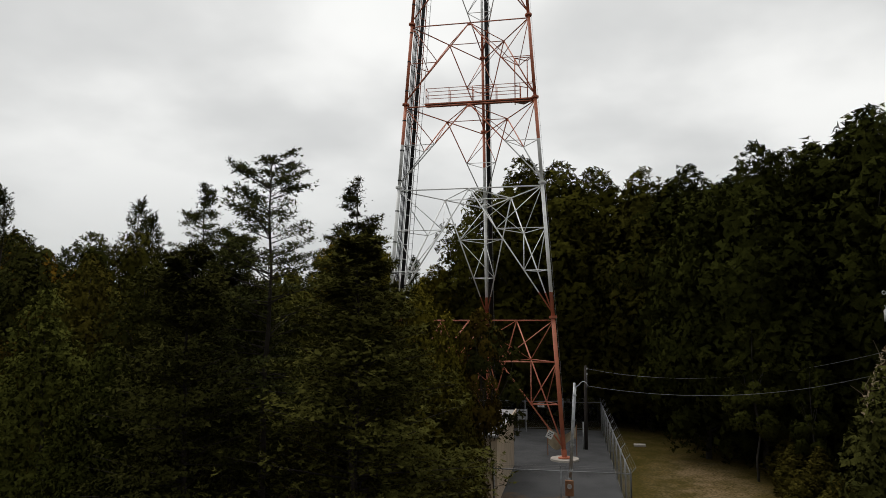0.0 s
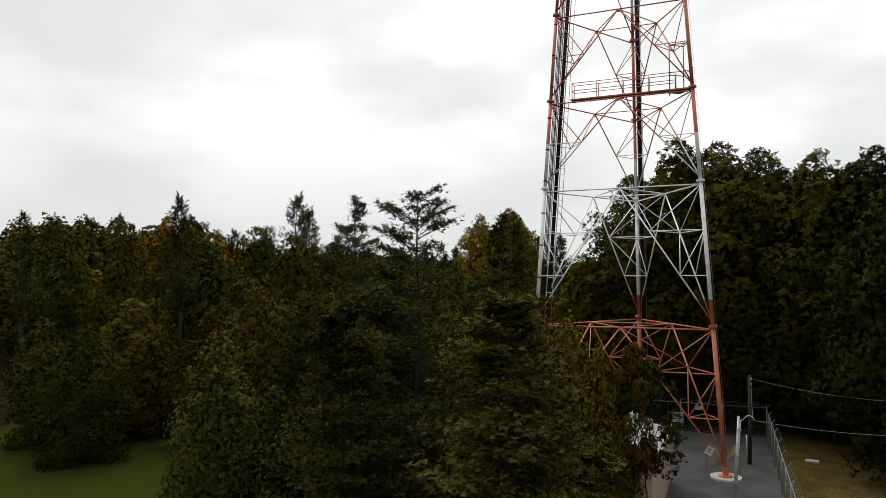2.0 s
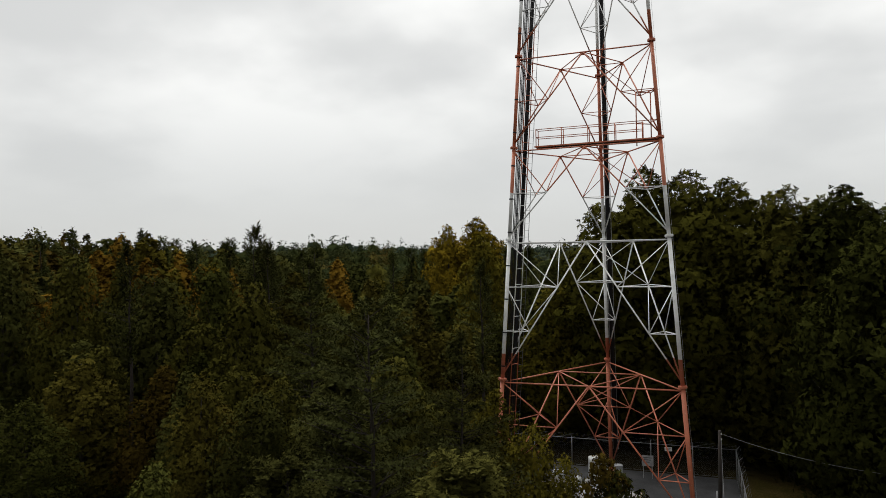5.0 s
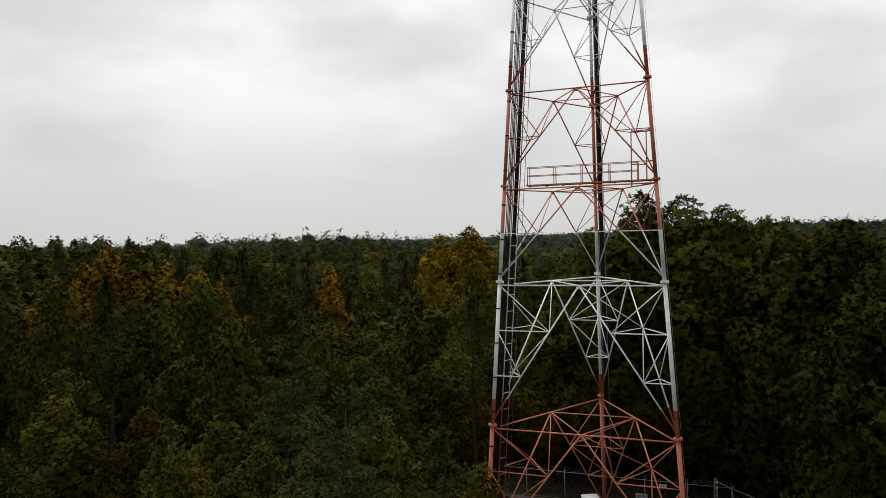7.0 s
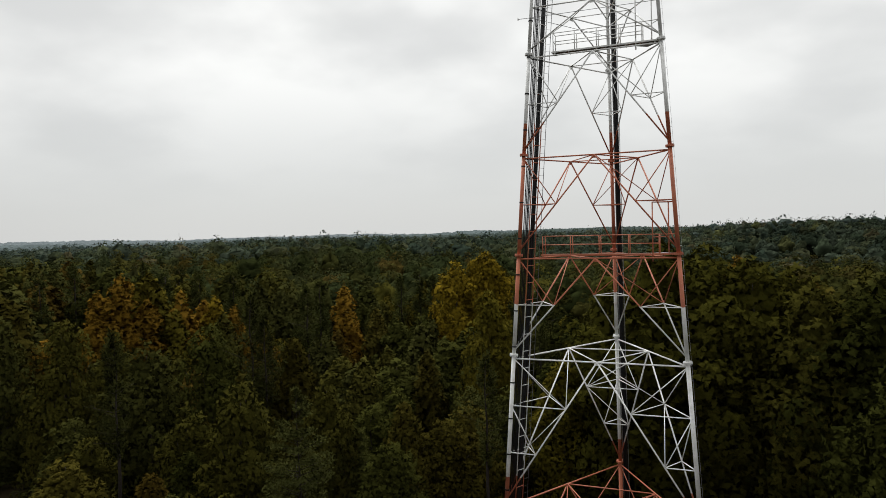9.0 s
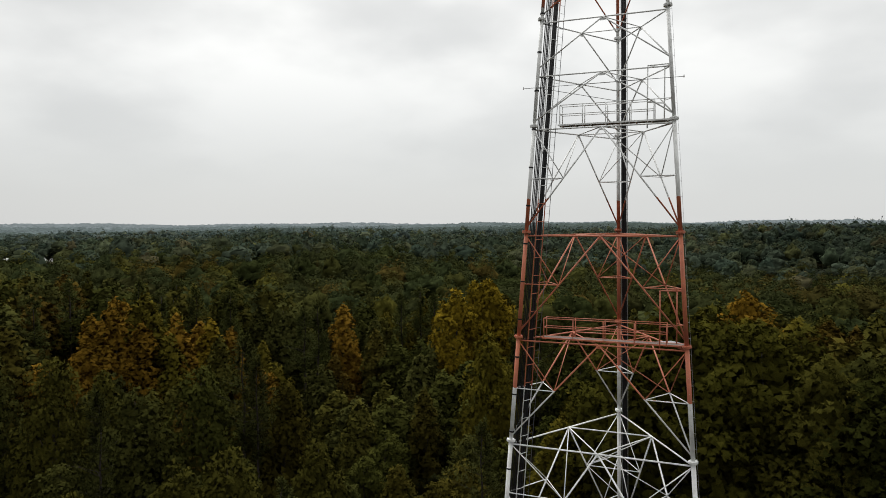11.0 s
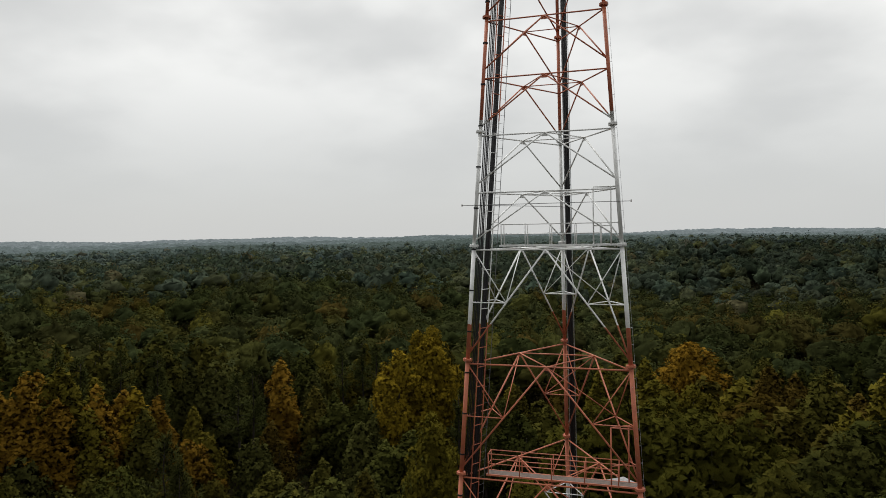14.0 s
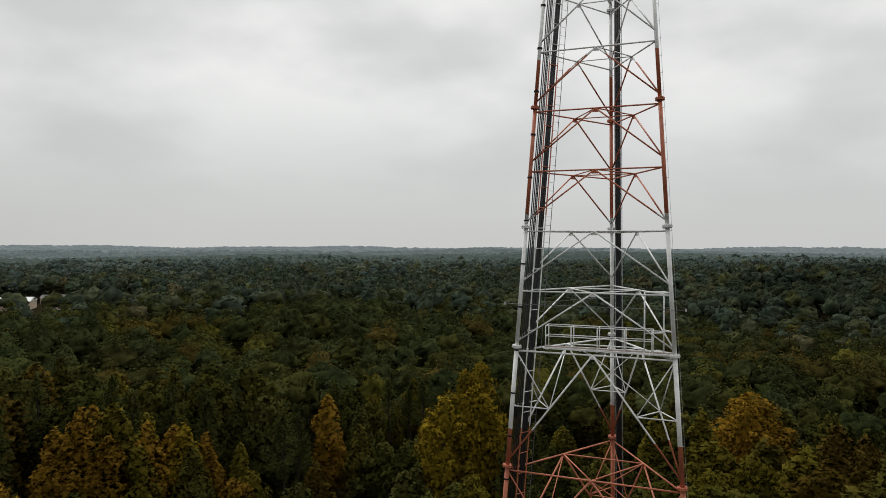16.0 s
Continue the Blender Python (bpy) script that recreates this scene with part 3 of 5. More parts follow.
def shelter():
    """The long low equipment shelter on the compound's near side."""
    ob = thing("equipment_shelter", "low beige equipment shelter with a flat roof beside the tower", "building")
    x0, x1, y0, y1, h = -1.4, 3.15, -15.2, -5.6, 3.2
    t = 0.18
    part("wall", Geo().box((x1 - t, y0, 0.03), (x1, y1, h)), M_WALL, ob)
    part("wall", Geo().box((x0, y0, 0.03), (x0 + t, y1, h)), M_WALL, ob)
    part("wall", Geo().box((x0 + t, y0, 0.03), (x1 - t, y0 + t, h)), M_WALL, ob)
    part("wall", Geo().box((x0 + t, y1 - t, 0.03), (x1 - t, y1, h)), M_WALL, ob)
    part("roof", bevelled(Geo().box((x0 - 0.12, y0 - 0.12, h), (x1 + 0.12, y1 + 0.12, h + 0.16)), "roof", M_ROOF, 0.03), M_ROOF, ob, "grey flat roof slab")
    part("roof_edge", Geo().box((x1 + 0.10, y0 - 0.14, h - 0.02), (x1 + 0.16, y1 + 0.14, h + 0.22)), M_WALL, ob, "pale roof edge strip")


shelter()


def cabinet(name, label, x, y, w, d, h, mat, turn=0.0, vents=0):
    ob = thing(name, label, "cabinet", (x, y, 0.03))
    ob.rotation_euler[2] = radians(turn)
    part("plinth", Geo().box((-w / 2, -d / 2, 0), (w / 2, d / 2, 0.12)), M_CONCRETE, ob)
    part("body", bevelled(Geo().box((-w / 2 + 0.03, -d / 2 + 0.03, 0.12), (w / 2 - 0.03, d / 2 - 0.03, h)), "body", mat, 0.03), mat, ob)
    part("lid", bevelled(Geo().box((-w / 2, -d / 2, h), (w / 2, d / 2, h + 0.13), taper=0.12), "lid", mat, 0.02), mat, ob)
    door = part("door", Geo().box((-w / 2 + 0.10, -d / 2 + 0.005, 0.22), (w / 2 - 0.10, -d / 2 + 0.028, h - 0.10)), mat, ob)
    part("handle", Geo().box((w / 2 - 0.22, -d / 2 - 0.03, h * 0.5), (w / 2 - 0.18, -d / 2 + 0.004, h * 0.5 + 0.16)), M_DARKSTEEL, door, "dark handle")
    for k in range(vents):
        z = 0.4 + 0.1 * k
        part("vent_slat", Geo().box((-w / 2 + 0.2, -d / 2 - 0.012, z), (w / 2 - 0.3, -d / 2 + 0.004, z + 0.05)), mat, door)
    return ob


cabinet("equipment_cabinet", "tall white metal equipment cabinet on gravel under the tower", -0.75, 5.4, 1.3, 1.1, 1.75, M_WHITEBOX, 22, 6)
cabinet("air_conditioner_unit", "low pale metal cooling unit on gravel", -3.6, 5.0, 1.1, 0.8, 0.6, M_WHITEBOX, 8, 4)
cabinet("air_conditioner_unit", "small pale metal cooling unit on gravel", -2.2, 4.2, 0.8, 0.6, 0.55, M_WHITEBOX, 30, 2)
cabinet("utility_box", "small grey metal utility box on gravel", 0.65, 6.0, 0.7, 0.35, 1.2, M_STEEL, 12, 2)


def signboard(x, y, w, z0, z1, turn=0):
    ob = thing("signboard", "plain grey board on two thin posts near the rear fence", "sign", (x, y, 0.03))
    ob.rotation_euler[2] = radians(turn)
    for s in (-w * 0.38, w * 0.38):
        part("post", Geo().tube((s, 0.04, 0), (s, 0.04, z1), 0.03, n=8), M_STEEL, ob)
    board = part("board", bevelled(Geo().box((-w / 2, -0.03, z0), (w / 2, 0.0, z1)), "board", M_STEEL, 0.01), M_STEEL, ob)
    for k in range(3):
        z = mix(z1, z0, 0.22 + 0.2 * k)
        part("text_bar", Geo().box((-w * 0.36, -0.036, z - 0.03), (w * (0.36 - 0.1 * k), -0.031, z + 0.03)), M_INK, board)


signboard(2.7, 7.3, 0.85, 0.95, 1.75, 6)


def plate_sign(name, place, w, h, turn, tilt=0.0):
    ob = thing(name, "small white warning plate with dark lines of writing", "sign", place, "warning plates")
    ob.rotation_euler = (0, radians(tilt), radians(turn))
    plate = part("plate", bevelled(Geo().box((-w / 2, -0.008, -h / 2), (w / 2, 0.008, h / 2)), "plate", M_SIGN, 0.004), M_SIGN, ob)
    for k in range(3):
        z = h * (0.26 - 0.22 * k)
        part("text_bar", Geo().box((-w * 0.34, -0.013, z - h * 0.05), (w * (0.34 - 0.12 * (k % 2)), -0.009, z + h * 0.05)), M_INK, plate)


foot = corner(1, 1.6)
plate_sign("warning_plate", (foot.x - 0.80, foot.y - 0.25, 1.62), 0.42, 0.5, 12, 28)
plate_sign("warning_plate", (9.12, -3.4, 2.0), 0.45, 0.28, 78)
plate_sign("warning_plate", (9.24, -11.2, 2.0), 0.45, 0.28, 78)
plate_sign("warning_plate", (4.15, 8.8, 1.95), 0.55, 0.30, 5)


def tarpaulin():
    """A tan sheet hung in a sag behind the near leg."""
    b = corner(1, 1.5)
    g, nx, nz = Geo(), 14, 8
    for side in (0.0, 0.012):
        for k in range(nz + 1):
            for i in range(nx + 1):
                u, w = i / nx, k / nz
                x = b.x - 1.0 + 1.85 * u
                sag = 0.55 * (1 - (2 * u - 1) ** 2)
                z = 1.95 - sag * (1 - w) - 1.55 * w * (0.75 + 0.25 * math.sin(5 * u))
                y = b.y + 1.35 + 0.10 * math.sin(9 * u + 3 * w) + side
                g.v.append(Vector((x, y, max(z, 0.10))))
    n = (nx + 1) * (nz + 1)
    for k in range(nz):
        for i in range(nx):
            a = k * (nx + 1) + i
            g.f.append((a, a + 1, a + nx + 2, a + nx + 1))
            g.f.append((n + a, n + a + nx + 1, n + a + nx + 2, n + a + 1))
    ob = thing("tarpaulin", "sagging tan tarpaulin hung between two stakes behind a tower leg", "tarpaulin")
    part("sheet", g, M_TARP, ob, smooth=True)
    for s in (-1.02, 0.87):
        part("stake", Geo().tube((b.x + s, b.y + 1.37, 0.03), (b.x + s, b.y + 1.37, 2.05), 0.03, n=8), M_RUST, ob, "rusty stake")


tarpaulin()

# fences of the compound
POST_H = 2.25


def fence(a, b, label, gap=3.0, barbed=True, out=(0, 0)):
    ob = thing("chain_link_fence", label, "fence", group="compound fences")
    a, b, o = Vector((*a, 0.0)), Vector((*b, 0.0)), Vector((*out, 0))
    length = (b - a).length
    n = max(1, round(length / gap))
    up = Vector((0, 0, 1))
    for k in range(n + 1):
        p = mix(a, b, k / n)
        part("post", Geo().tube(p, p + up * (POST_H + 0.05), 0.042, n=8), M_FENCE, ob, smooth=True)
        if barbed:
            part("barb_arm", Geo().tube(p + up * POST_H, p + up * (POST_H + 0.28) + 0.24 * o, 0.016, n=6), M_FENCE, ob)
    part("top_rail", Geo().tube(a + up * POST_H, b + up * POST_H, 0.026, n=8), M_FENCE, ob, smooth=True)
    part("bottom_wire", Geo().tube(a + up * 0.12, b + up * 0.12, 0.008, n=4), M_FENCE, ob)
    if barbed:
        for f in (0.35, 0.68, 1.0):
            part("barbed_wire", Geo().tube(a + up * (POST_H + 0.28 * f) + 0.24 * f * o, b + up * (POST_H + 0.28 * f) + 0.24 * f * o, 0.0028, n=4), M_FENCE, ob)
    g, u = Geo(), (b - a).normalized()
    step, h = 0.16, POST_H - 0.1
    s = -h
    while s < length:
        for sign in (1, -1):
            lo, hi = (max(s, 0.0), min(s + h, length))
            if hi - lo > 0.05:
                z0, z1 = ((lo - s), (hi - s)) if sign == 1 else (h - (lo - s), h - (hi - s))
                g.tube(a + u * lo + up * (0.1 + z0), a + u * hi + up * (0.1 + z1), 0.0013, n=3, cap=False)
        s += step
    part("wire_mesh", g, M_FENCE, ob, "thin grey chain-link wire")


fence((3.25, -17.5), (9.25, -17.5), "chain-link fence with barbed wire at the compound gate", 3.0, True, (0, -1))
fence((9.25, -17.5), (9.0, 8.95), "chain-link fence with outward barbed-wire arms along the gravel", 2.9, True, (1, 0.0))
fence((-9.5, 8.95), (9.0, 8.95), "chain-link fence in front of the dark woods", 3.0, True, (0, 1))


# low block kerb under the front fence
kerb = thing("block_kerb", "low kerb of pale worn concrete blocks under the fence", "kerb")
for k in range(9):
    x = 2.6 + 0.77 * k
    part("block", bevelled(Geo().box((x, -17.87, -0.05), (x + 0.74, -17.61, 0.30 + 0.02 * math.sin(5 * k))), "block", M_KERB, 0.04), M_KERB, kerb)


def leaning_mast():
    """A galvanised service mast at the gate with a gooseneck and a rusty box."""
    ob = thing("service_mast", "slim galvanised mast with gooseneck arm and rusty meter box", "mast", (0, 0, 0))
    base, top = Vector((6.52, -15.1, 0.03)), Vector((6.92, -14.9, 5.9))
    d = (top - base).normalized()
    side = Vector((0.075, 0, 0))
    part("base_post", Geo().tube(base, mix(base, top, 0.24), 0.07, n=10), M_DARKSTEEL, ob, "dark stub post", smooth=True)
    part("mast_tube", Geo().tube(mix(base, top, 0.2), top, 0.062, 0.055, n=10), M_STEEL, ob, smooth=True)
    part("conduit", Geo().tube(mix(base, top, 0.2) + side, mix(base, top, 0.97) + side, 0.028, n=8), M_STEEL, ob, smooth=True)
    for f in (0.3, 0.5, 0.7, 0.9):
        p = mix(base, top, f)
        part("clamp", Geo().tube(p - 0.03 * d + side / 2, p + 0.03 * d + side / 2, 0.10, n=10), M_STEEL, ob)
    arm = [mix(base, top, 0.955)] + [mix(base, top, 0.955) + Vector((0.12 + 0.55 * k / 6, 0.02, 0.34 * math.sin(math.pi * k / 7))) for k in range(1, 7)]
    part("gooseneck_arm", Geo().chain(arm, 0.024, n=8), M_STEEL, ob, smooth=True)
    part("drip_loop", Geo().chain([arm[-1], arm[-1] + Vector((-0.16, 0, -0.5)), arm[-1] + Vector((-0.30, 0, -0.9))], 0.012, n=5), M_CABLE, ob, "black drip cable")
    q = mix(base, top, 0.17)
    box = part("meter_box", bevelled(Geo().box((q.x - 0.20, q.y - 0.30, q.z - 0.38), (q.x + 0.20, q.y - 0.06, q.z + 0.34)), "meter_box", M_RUST, 0.03), M_RUST, ob, "rusty brown meter box")
    part("meter_cover", Geo().tube((q.x, q.y - 0.30, q.z + 0.08), (q.x, q.y - 0.36, q.z + 0.08), 0.11, n=16), M_STEEL, box, "round grey cover")


leaning_mast()


def dark_pole():
    ob = thing("wooden_pole", "dark leaning wooden service pole standing on the gravel", "utility pole")
    base, top = Vector((7.62, 0.4, 0.0)), Vector((7.70, 0.5, 5.75))
    part("shaft", Geo().tube(base, top, 0.125, 0.10, n=12), M_WOODPOLE, ob, smooth=True)
    part("service_conduit", Geo().tube((7.45, 0.28, 0.03), (7.45, 0.30, 1.9), 0.045, n=8), M_STEEL, ob, "pale grey conduit", smooth=True)
    for z in (5.2, 5.55):
        part("insulator", Geo().tube((7.78, 0.45, z - 0.06), (7.78, 0.45, z + 0.06), 0.05, n=8), M_WHITEBOX, ob, "small pale insulator")
    return top


dark_pole()


def transformer_pole():
    ob = thing("transformer_pole", "dark utility pole with a pale transformer drum among the trees", "utility pole", (22.6, -11.0, 0.0))
    part("shaft", Geo().tube((0.15, 0.15, 0), (0.15, 0.15, 10.6), 0.13, 0.09, n=12), M_WOODPOLE, ob, smooth=True)
    drum = part("transformer", Geo().tube((-0.14, -0.1, 8.85), (-0.14, -0.1, 9.40), 0.16, n=20).tube((-0.14, -0.1, 9.40), (-0.14, -0.1, 9.47), 0.16, 0.10, n=20), M_WHITEBOX, ob, "pale grey transformer drum", smooth=True)
    for s in (-0.1, 0.12):
        part("bushing", Geo().tube((-0.14 + s * 0.6, -0.12, 9.44), (-0.16 + s, -0.15, 9.66), 0.025, 0.015, n=8), M_WHITEBOX, drum, "white porcelain bushing")
    ring = Geo()
    for k in range(12):
        t0, t1 = 2 * math.pi * k / 12, 2 * math.pi * (k + 1) / 12
        ring.tube((-0.24 + 0.085 * math.cos(t0), -0.1, 10.3 + 0.085 * math.sin(t0)), (-0.24 + 0.085 * math.cos(t1), -0.1, 10.3 + 0.085 * math.sin(t1)), 0.026, n=6)
    part("insulator_disc", ring, M_WHITEBOX, ob, "white ring insulator")
    part("fuse_cutout", Geo().box((0.20, -0.12, 9.75), (0.25, -0.06, 10.0)).box((0.28, -0.12, 9.75), (0.31, -0.06, 10.0)), M_WHITEBOX, ob, "white fuse cutout")
    arm = [Vector((0.2, 0.1, 8.2)) + Vector((0.5 * k / 5, -0.1, 0.35 * math.sin(math.pi * k / 6))) for k in range(6)]
    part("lamp_arm", Geo().chain(arm, 0.03, n=8), M_STEEL, ob, smooth=True)
    part("lamp_head", Geo().tube((0.7, 0.0, 8.32), (0.7, 0.0, 8.42), 0.10, 0.07, n=12).tube((0.7, 0, 8.42), (0.7, 0, 8.54), 0.045, n=8), M_WHITEBOX, ob, "white lamp head")


transformer_pole()


def wire(a, b, sag, r=0.013, label="thin overhead service wire between two poles"):
    pts = [mix(Vector(a), Vector(b), k / 24) - Vector((0, 0, sag * 4 * (k / 24) * (1 - k / 24))) for k in range(25)]
    tagged(new("overhead_wire", Geo().chain(pts, r, n=5).mesh("overhead_wire", M_FENCE, True)), label, "wire", "service wires")


wire((7.80, 0.45, 5.55), (22.6, -10.8, 7.4), 1.0, 0.010)
wire((7.60, -14.88, 5.75), (22.6, -10.8, 6.4), 0.8, 0.010)
wire((7.50, -14.88, 5.75), (7.78, 0.4, 5.15), 0.35, 0.010)

# junction cover in the grass
tagged(new("ground_cover_plate", bevelled(Geo().box((11.0, 2.2, 0.0), (11.8, 2.75, 0.14)), "ground_cover_plate", M_CONCRETE, 0.02)), "small pale concrete access cover in the grass", "cover")

# ---- trees ----
def unit(v):
    return v / (np.linalg.norm(v, axis=1, keepdims=True) + 1e-9)


def leaves(centres, facing, size, r, spread=0.6, slim=0.95):
    """One three-cornered spray for each centre, turned roughly along its facing."""
    n = len(centres)
    nor = unit(facing + r.normal(0, spread, (n, 3)))
    u = unit(np.cross(nor, r.normal(0, 1, (n, 3))))
    w = np.cross(nor, u)
    s = (size * r.uniform(0.6, 1.35, n))[:, None]
    v = np.stack([centres - u * s * 0.8 - w * s * 0.5, centres + u * s * 0.8 - w * s * 0.5, centres + w * s * slim], 1).reshape(-1, 3)
    return v, np.arange(3 * n).reshape(-1, 3)


def crown_mesh(seed, height, radius, low, puffs, n, leaf, cone=0.0, tip=1.0, fine=1.0, core=0.6, spread=0.6):
    """A crown of many leafy clumps over an uneven dome or cone, thinning to a dark core.
    Gives vertices, triangles, soft facings and the clumps' centres."""
    r = np.random.default_rng(seed)
    lump = r.uniform(0, 6.28, 4)

    def reach(u, a):
        dome = np.sqrt(np.clip(1 - np.clip(u, 0, 1) ** 2.8, 0.0, 1))
        taper = np.clip(1 - u, 0.0, 1) ** 0.72
        e = (dome * (1 - cone) + taper * cone) * (0.60 + 0.40 * np.clip(u * 3.2, 0, 1))
        return radius * e * (1 + 0.16 * np.sin(2 * a + lump[0]) + 0.10 * np.sin(3 * a + lump[1] + 4 * u) + 0.10 * np.sin(9 * u + lump[2] + a))

    u = r.uniform(0, 1, puffs * 6)
    u = u[r.uniform(0, 1, len(u)) < 0.25 + 0.75 * reach(u, 0 * u) / radius][:puffs]
    puffs = len(u)
    a = np.arange(puffs) * 2.39996 + r.normal(0, 0.5, puffs)
    size = radius * r.uniform(0.17, 0.34, puffs) * fine * (0.75 + 0.35 * (1 - u))
    d = np.clip(reach(u, a) * r.uniform(0.72, 1.02, puffs) - 0.45 * size, 0, None)
    span = height * (0.97 - low)
    c = np.stack([d * np.cos(a), d * np.sin(a), height * low + span * u], 1)
    c[:, 2] -= size * 0.6
    size[0] = radius * (0.34 if cone < 0.3 else 0.20)
    c[0] = (0.04 * radius, 0, height * 0.985 - size[0] * tip)
    pick = r.choice(puffs, n, p=size**2 / (size**2).sum())
    k = unit(r.normal(0, 1, (n, 3)))
    k[:, 2] = np.where(k[:, 2] < -0.75, -k[:, 2], k[:, 2])
    fill = (r.uniform(0.5, 1.0, n) ** 0.5 + r.exponential(0.07, n))[:, None]
    narrow = 1 - 0.45 * np.clip(k[:, 2:3], 0, 1) * min(1.0, tip - 0.6)
    p = c[pick] + k * size[pick][:, None] * fill * np.concatenate([narrow, narrow, np.full_like(narrow, tip)], 1)
    p[:, 2] = np.maximum(p[:, 2], 0.15)
    out = p - np.array([0, 0, height * (low + 0.25 * (1 - low))])
    out[:, 2] *= radius / height * 1.6
    soft = unit(0.75 * k + 0.7 * unit(out))
    v, t = leaves(p, soft, leaf, r, spread)
    nor = np.repeat(soft, 3, 0)
    if core:
        m = max(8, n // 8)
        a, h = r.uniform(0, 6.28, m), r.uniform(0.02, 0.9, m)
        d = reach(h, a) * core * np.sqrt(r.uniform(0.1, 1.0, m))
        q = np.stack([d * np.cos(a), d * np.sin(a), height * low + span * h], 1)
        face = unit(np.stack([np.cos(a), np.sin(a), 0.3 + 0 * a], 1))
        inner, tri = leaves(q, face, leaf * 1.6, r, 0.5)
        t = np.concatenate([t, tri + len(v)])
        v, nor = np.concatenate([v, inner]), np.concatenate([nor, np.repeat(face, 3, 0)])
    return v, t, nor, c


def crown_shell(seed, height, radius, low, puffs, rings, sides):
    """The closed, billowing outside of a crown in dense woods: the outline of its rounded clumps.
    Gives vertices, triangles and facings."""
    r = np.random.default_rng(seed + 500)
    span = height * (1 - low)
    k = unit(r.normal(0, 1, (puffs, 3)))
    k[:, 2] = np.abs(k[:, 2]) - 0.25
    size = radius * r.uniform(0.26, 0.46, puffs)
    mid = np.array([0, 0, height * low + 0.45 * span])
    c = k * np.array([radius, radius, 0.5 * span]) * r.uniform(0.55, 0.78, puffs)[:, None]
    turn = (np.arange(sides) * 2 * math.pi / sides)[None] + (np.arange(rings) % 2)[:, None] * math.pi / sides
    rise = np.linspace(-0.75, 1.5, rings)[:, None]
    way = np.stack([np.cos(turn) * np.cos(rise), np.sin(turn) * np.cos(rise), np.sin(rise) + 0 * turn], -1).reshape(-1, 3)
    way = np.concatenate([way, [[0, 0, 1.0]]])
    along = way @ c.T
    deep = size**2 - ((c**2).sum(1)[None] - along**2)
    far = np.where(deep > 0, along + np.sqrt(np.maximum(deep, 0)), 0)
    best = far.argmax(1)
    least = 0.62 / np.sqrt((way[:, 0] ** 2 + way[:, 1] ** 2) / radius**2 + way[:, 2] ** 2 / (0.5 * span) ** 2)
    far = np.maximum(far.max(1), least)
    v = way * (far * r.uniform(0.66, 0.94, len(far)))[:, None]
    nor = np.where((far > least)[:, None], unit(v - c[best]) * 0.75 + way * 0.35, way)
    i = (np.arange(rings - 1)[:, None] * sides + np.arange(sides)[None]).ravel()
    j = (np.arange(rings - 1)[:, None] * sides + (np.arange(sides)[None] + 1) % sides).ravel()
    last = (rings - 1) * sides
    cap = np.stack([last + np.arange(sides), last + (np.arange(sides) + 1) % sides, np.full(sides, rings * sides)], 1)
    t = np.concatenate([np.stack([i, j, j + sides], 1), np.stack([i, j + sides, i + sides], 1), cap])
    return v + mid, t, unit(nor + r.normal(0, 0.32, nor.shape))


def wood(g, a, b, r0, r1, bends=3, wob=0.12, seed=0):
    r = random.Random(seed)
    a, b = Vector(a), Vector(b)
    pts = [a] + [mix(a, b, k / bends) + Vector((r.uniform(-wob, wob), r.uniform(-wob, wob), 0)) for k in range(1, bends)] + [b]
    return g.chain(pts, r0, r1, 6)


def broadleaf(seed, height=15.0, radius=3.6, low=0.16, puffs=60, n=6000, leaf=0.17, mat=None, bark=None, cone=0.0, tip=1.0, fine=1.0, limb=1.0, core=0.6):
    v, t, nor, c = crown_mesh(seed, height, radius, low, puffs, n, leaf, cone, tip, fine, core)
    crown = soup("crown", v, t, mat, nor)
    g = Geo()
    wood(g, (0, 0, -0.2), (0, 0, height * 0.9), 0.014 * height * limb, 0.03 * limb, 6, 0.18, seed)
    for k in range(1, min(len(c), 14 if n > 4000 else 8)):
        q = Vector(c[k])
        wood(g, (0, 0, max(0.8, q.z * 0.72 - 0.5)), q, (0.04 + 0.003 * height) * limb, 0.015 * limb, 3, 0.2, seed + k)
    return crown, g.mesh("trunk", bark, True)


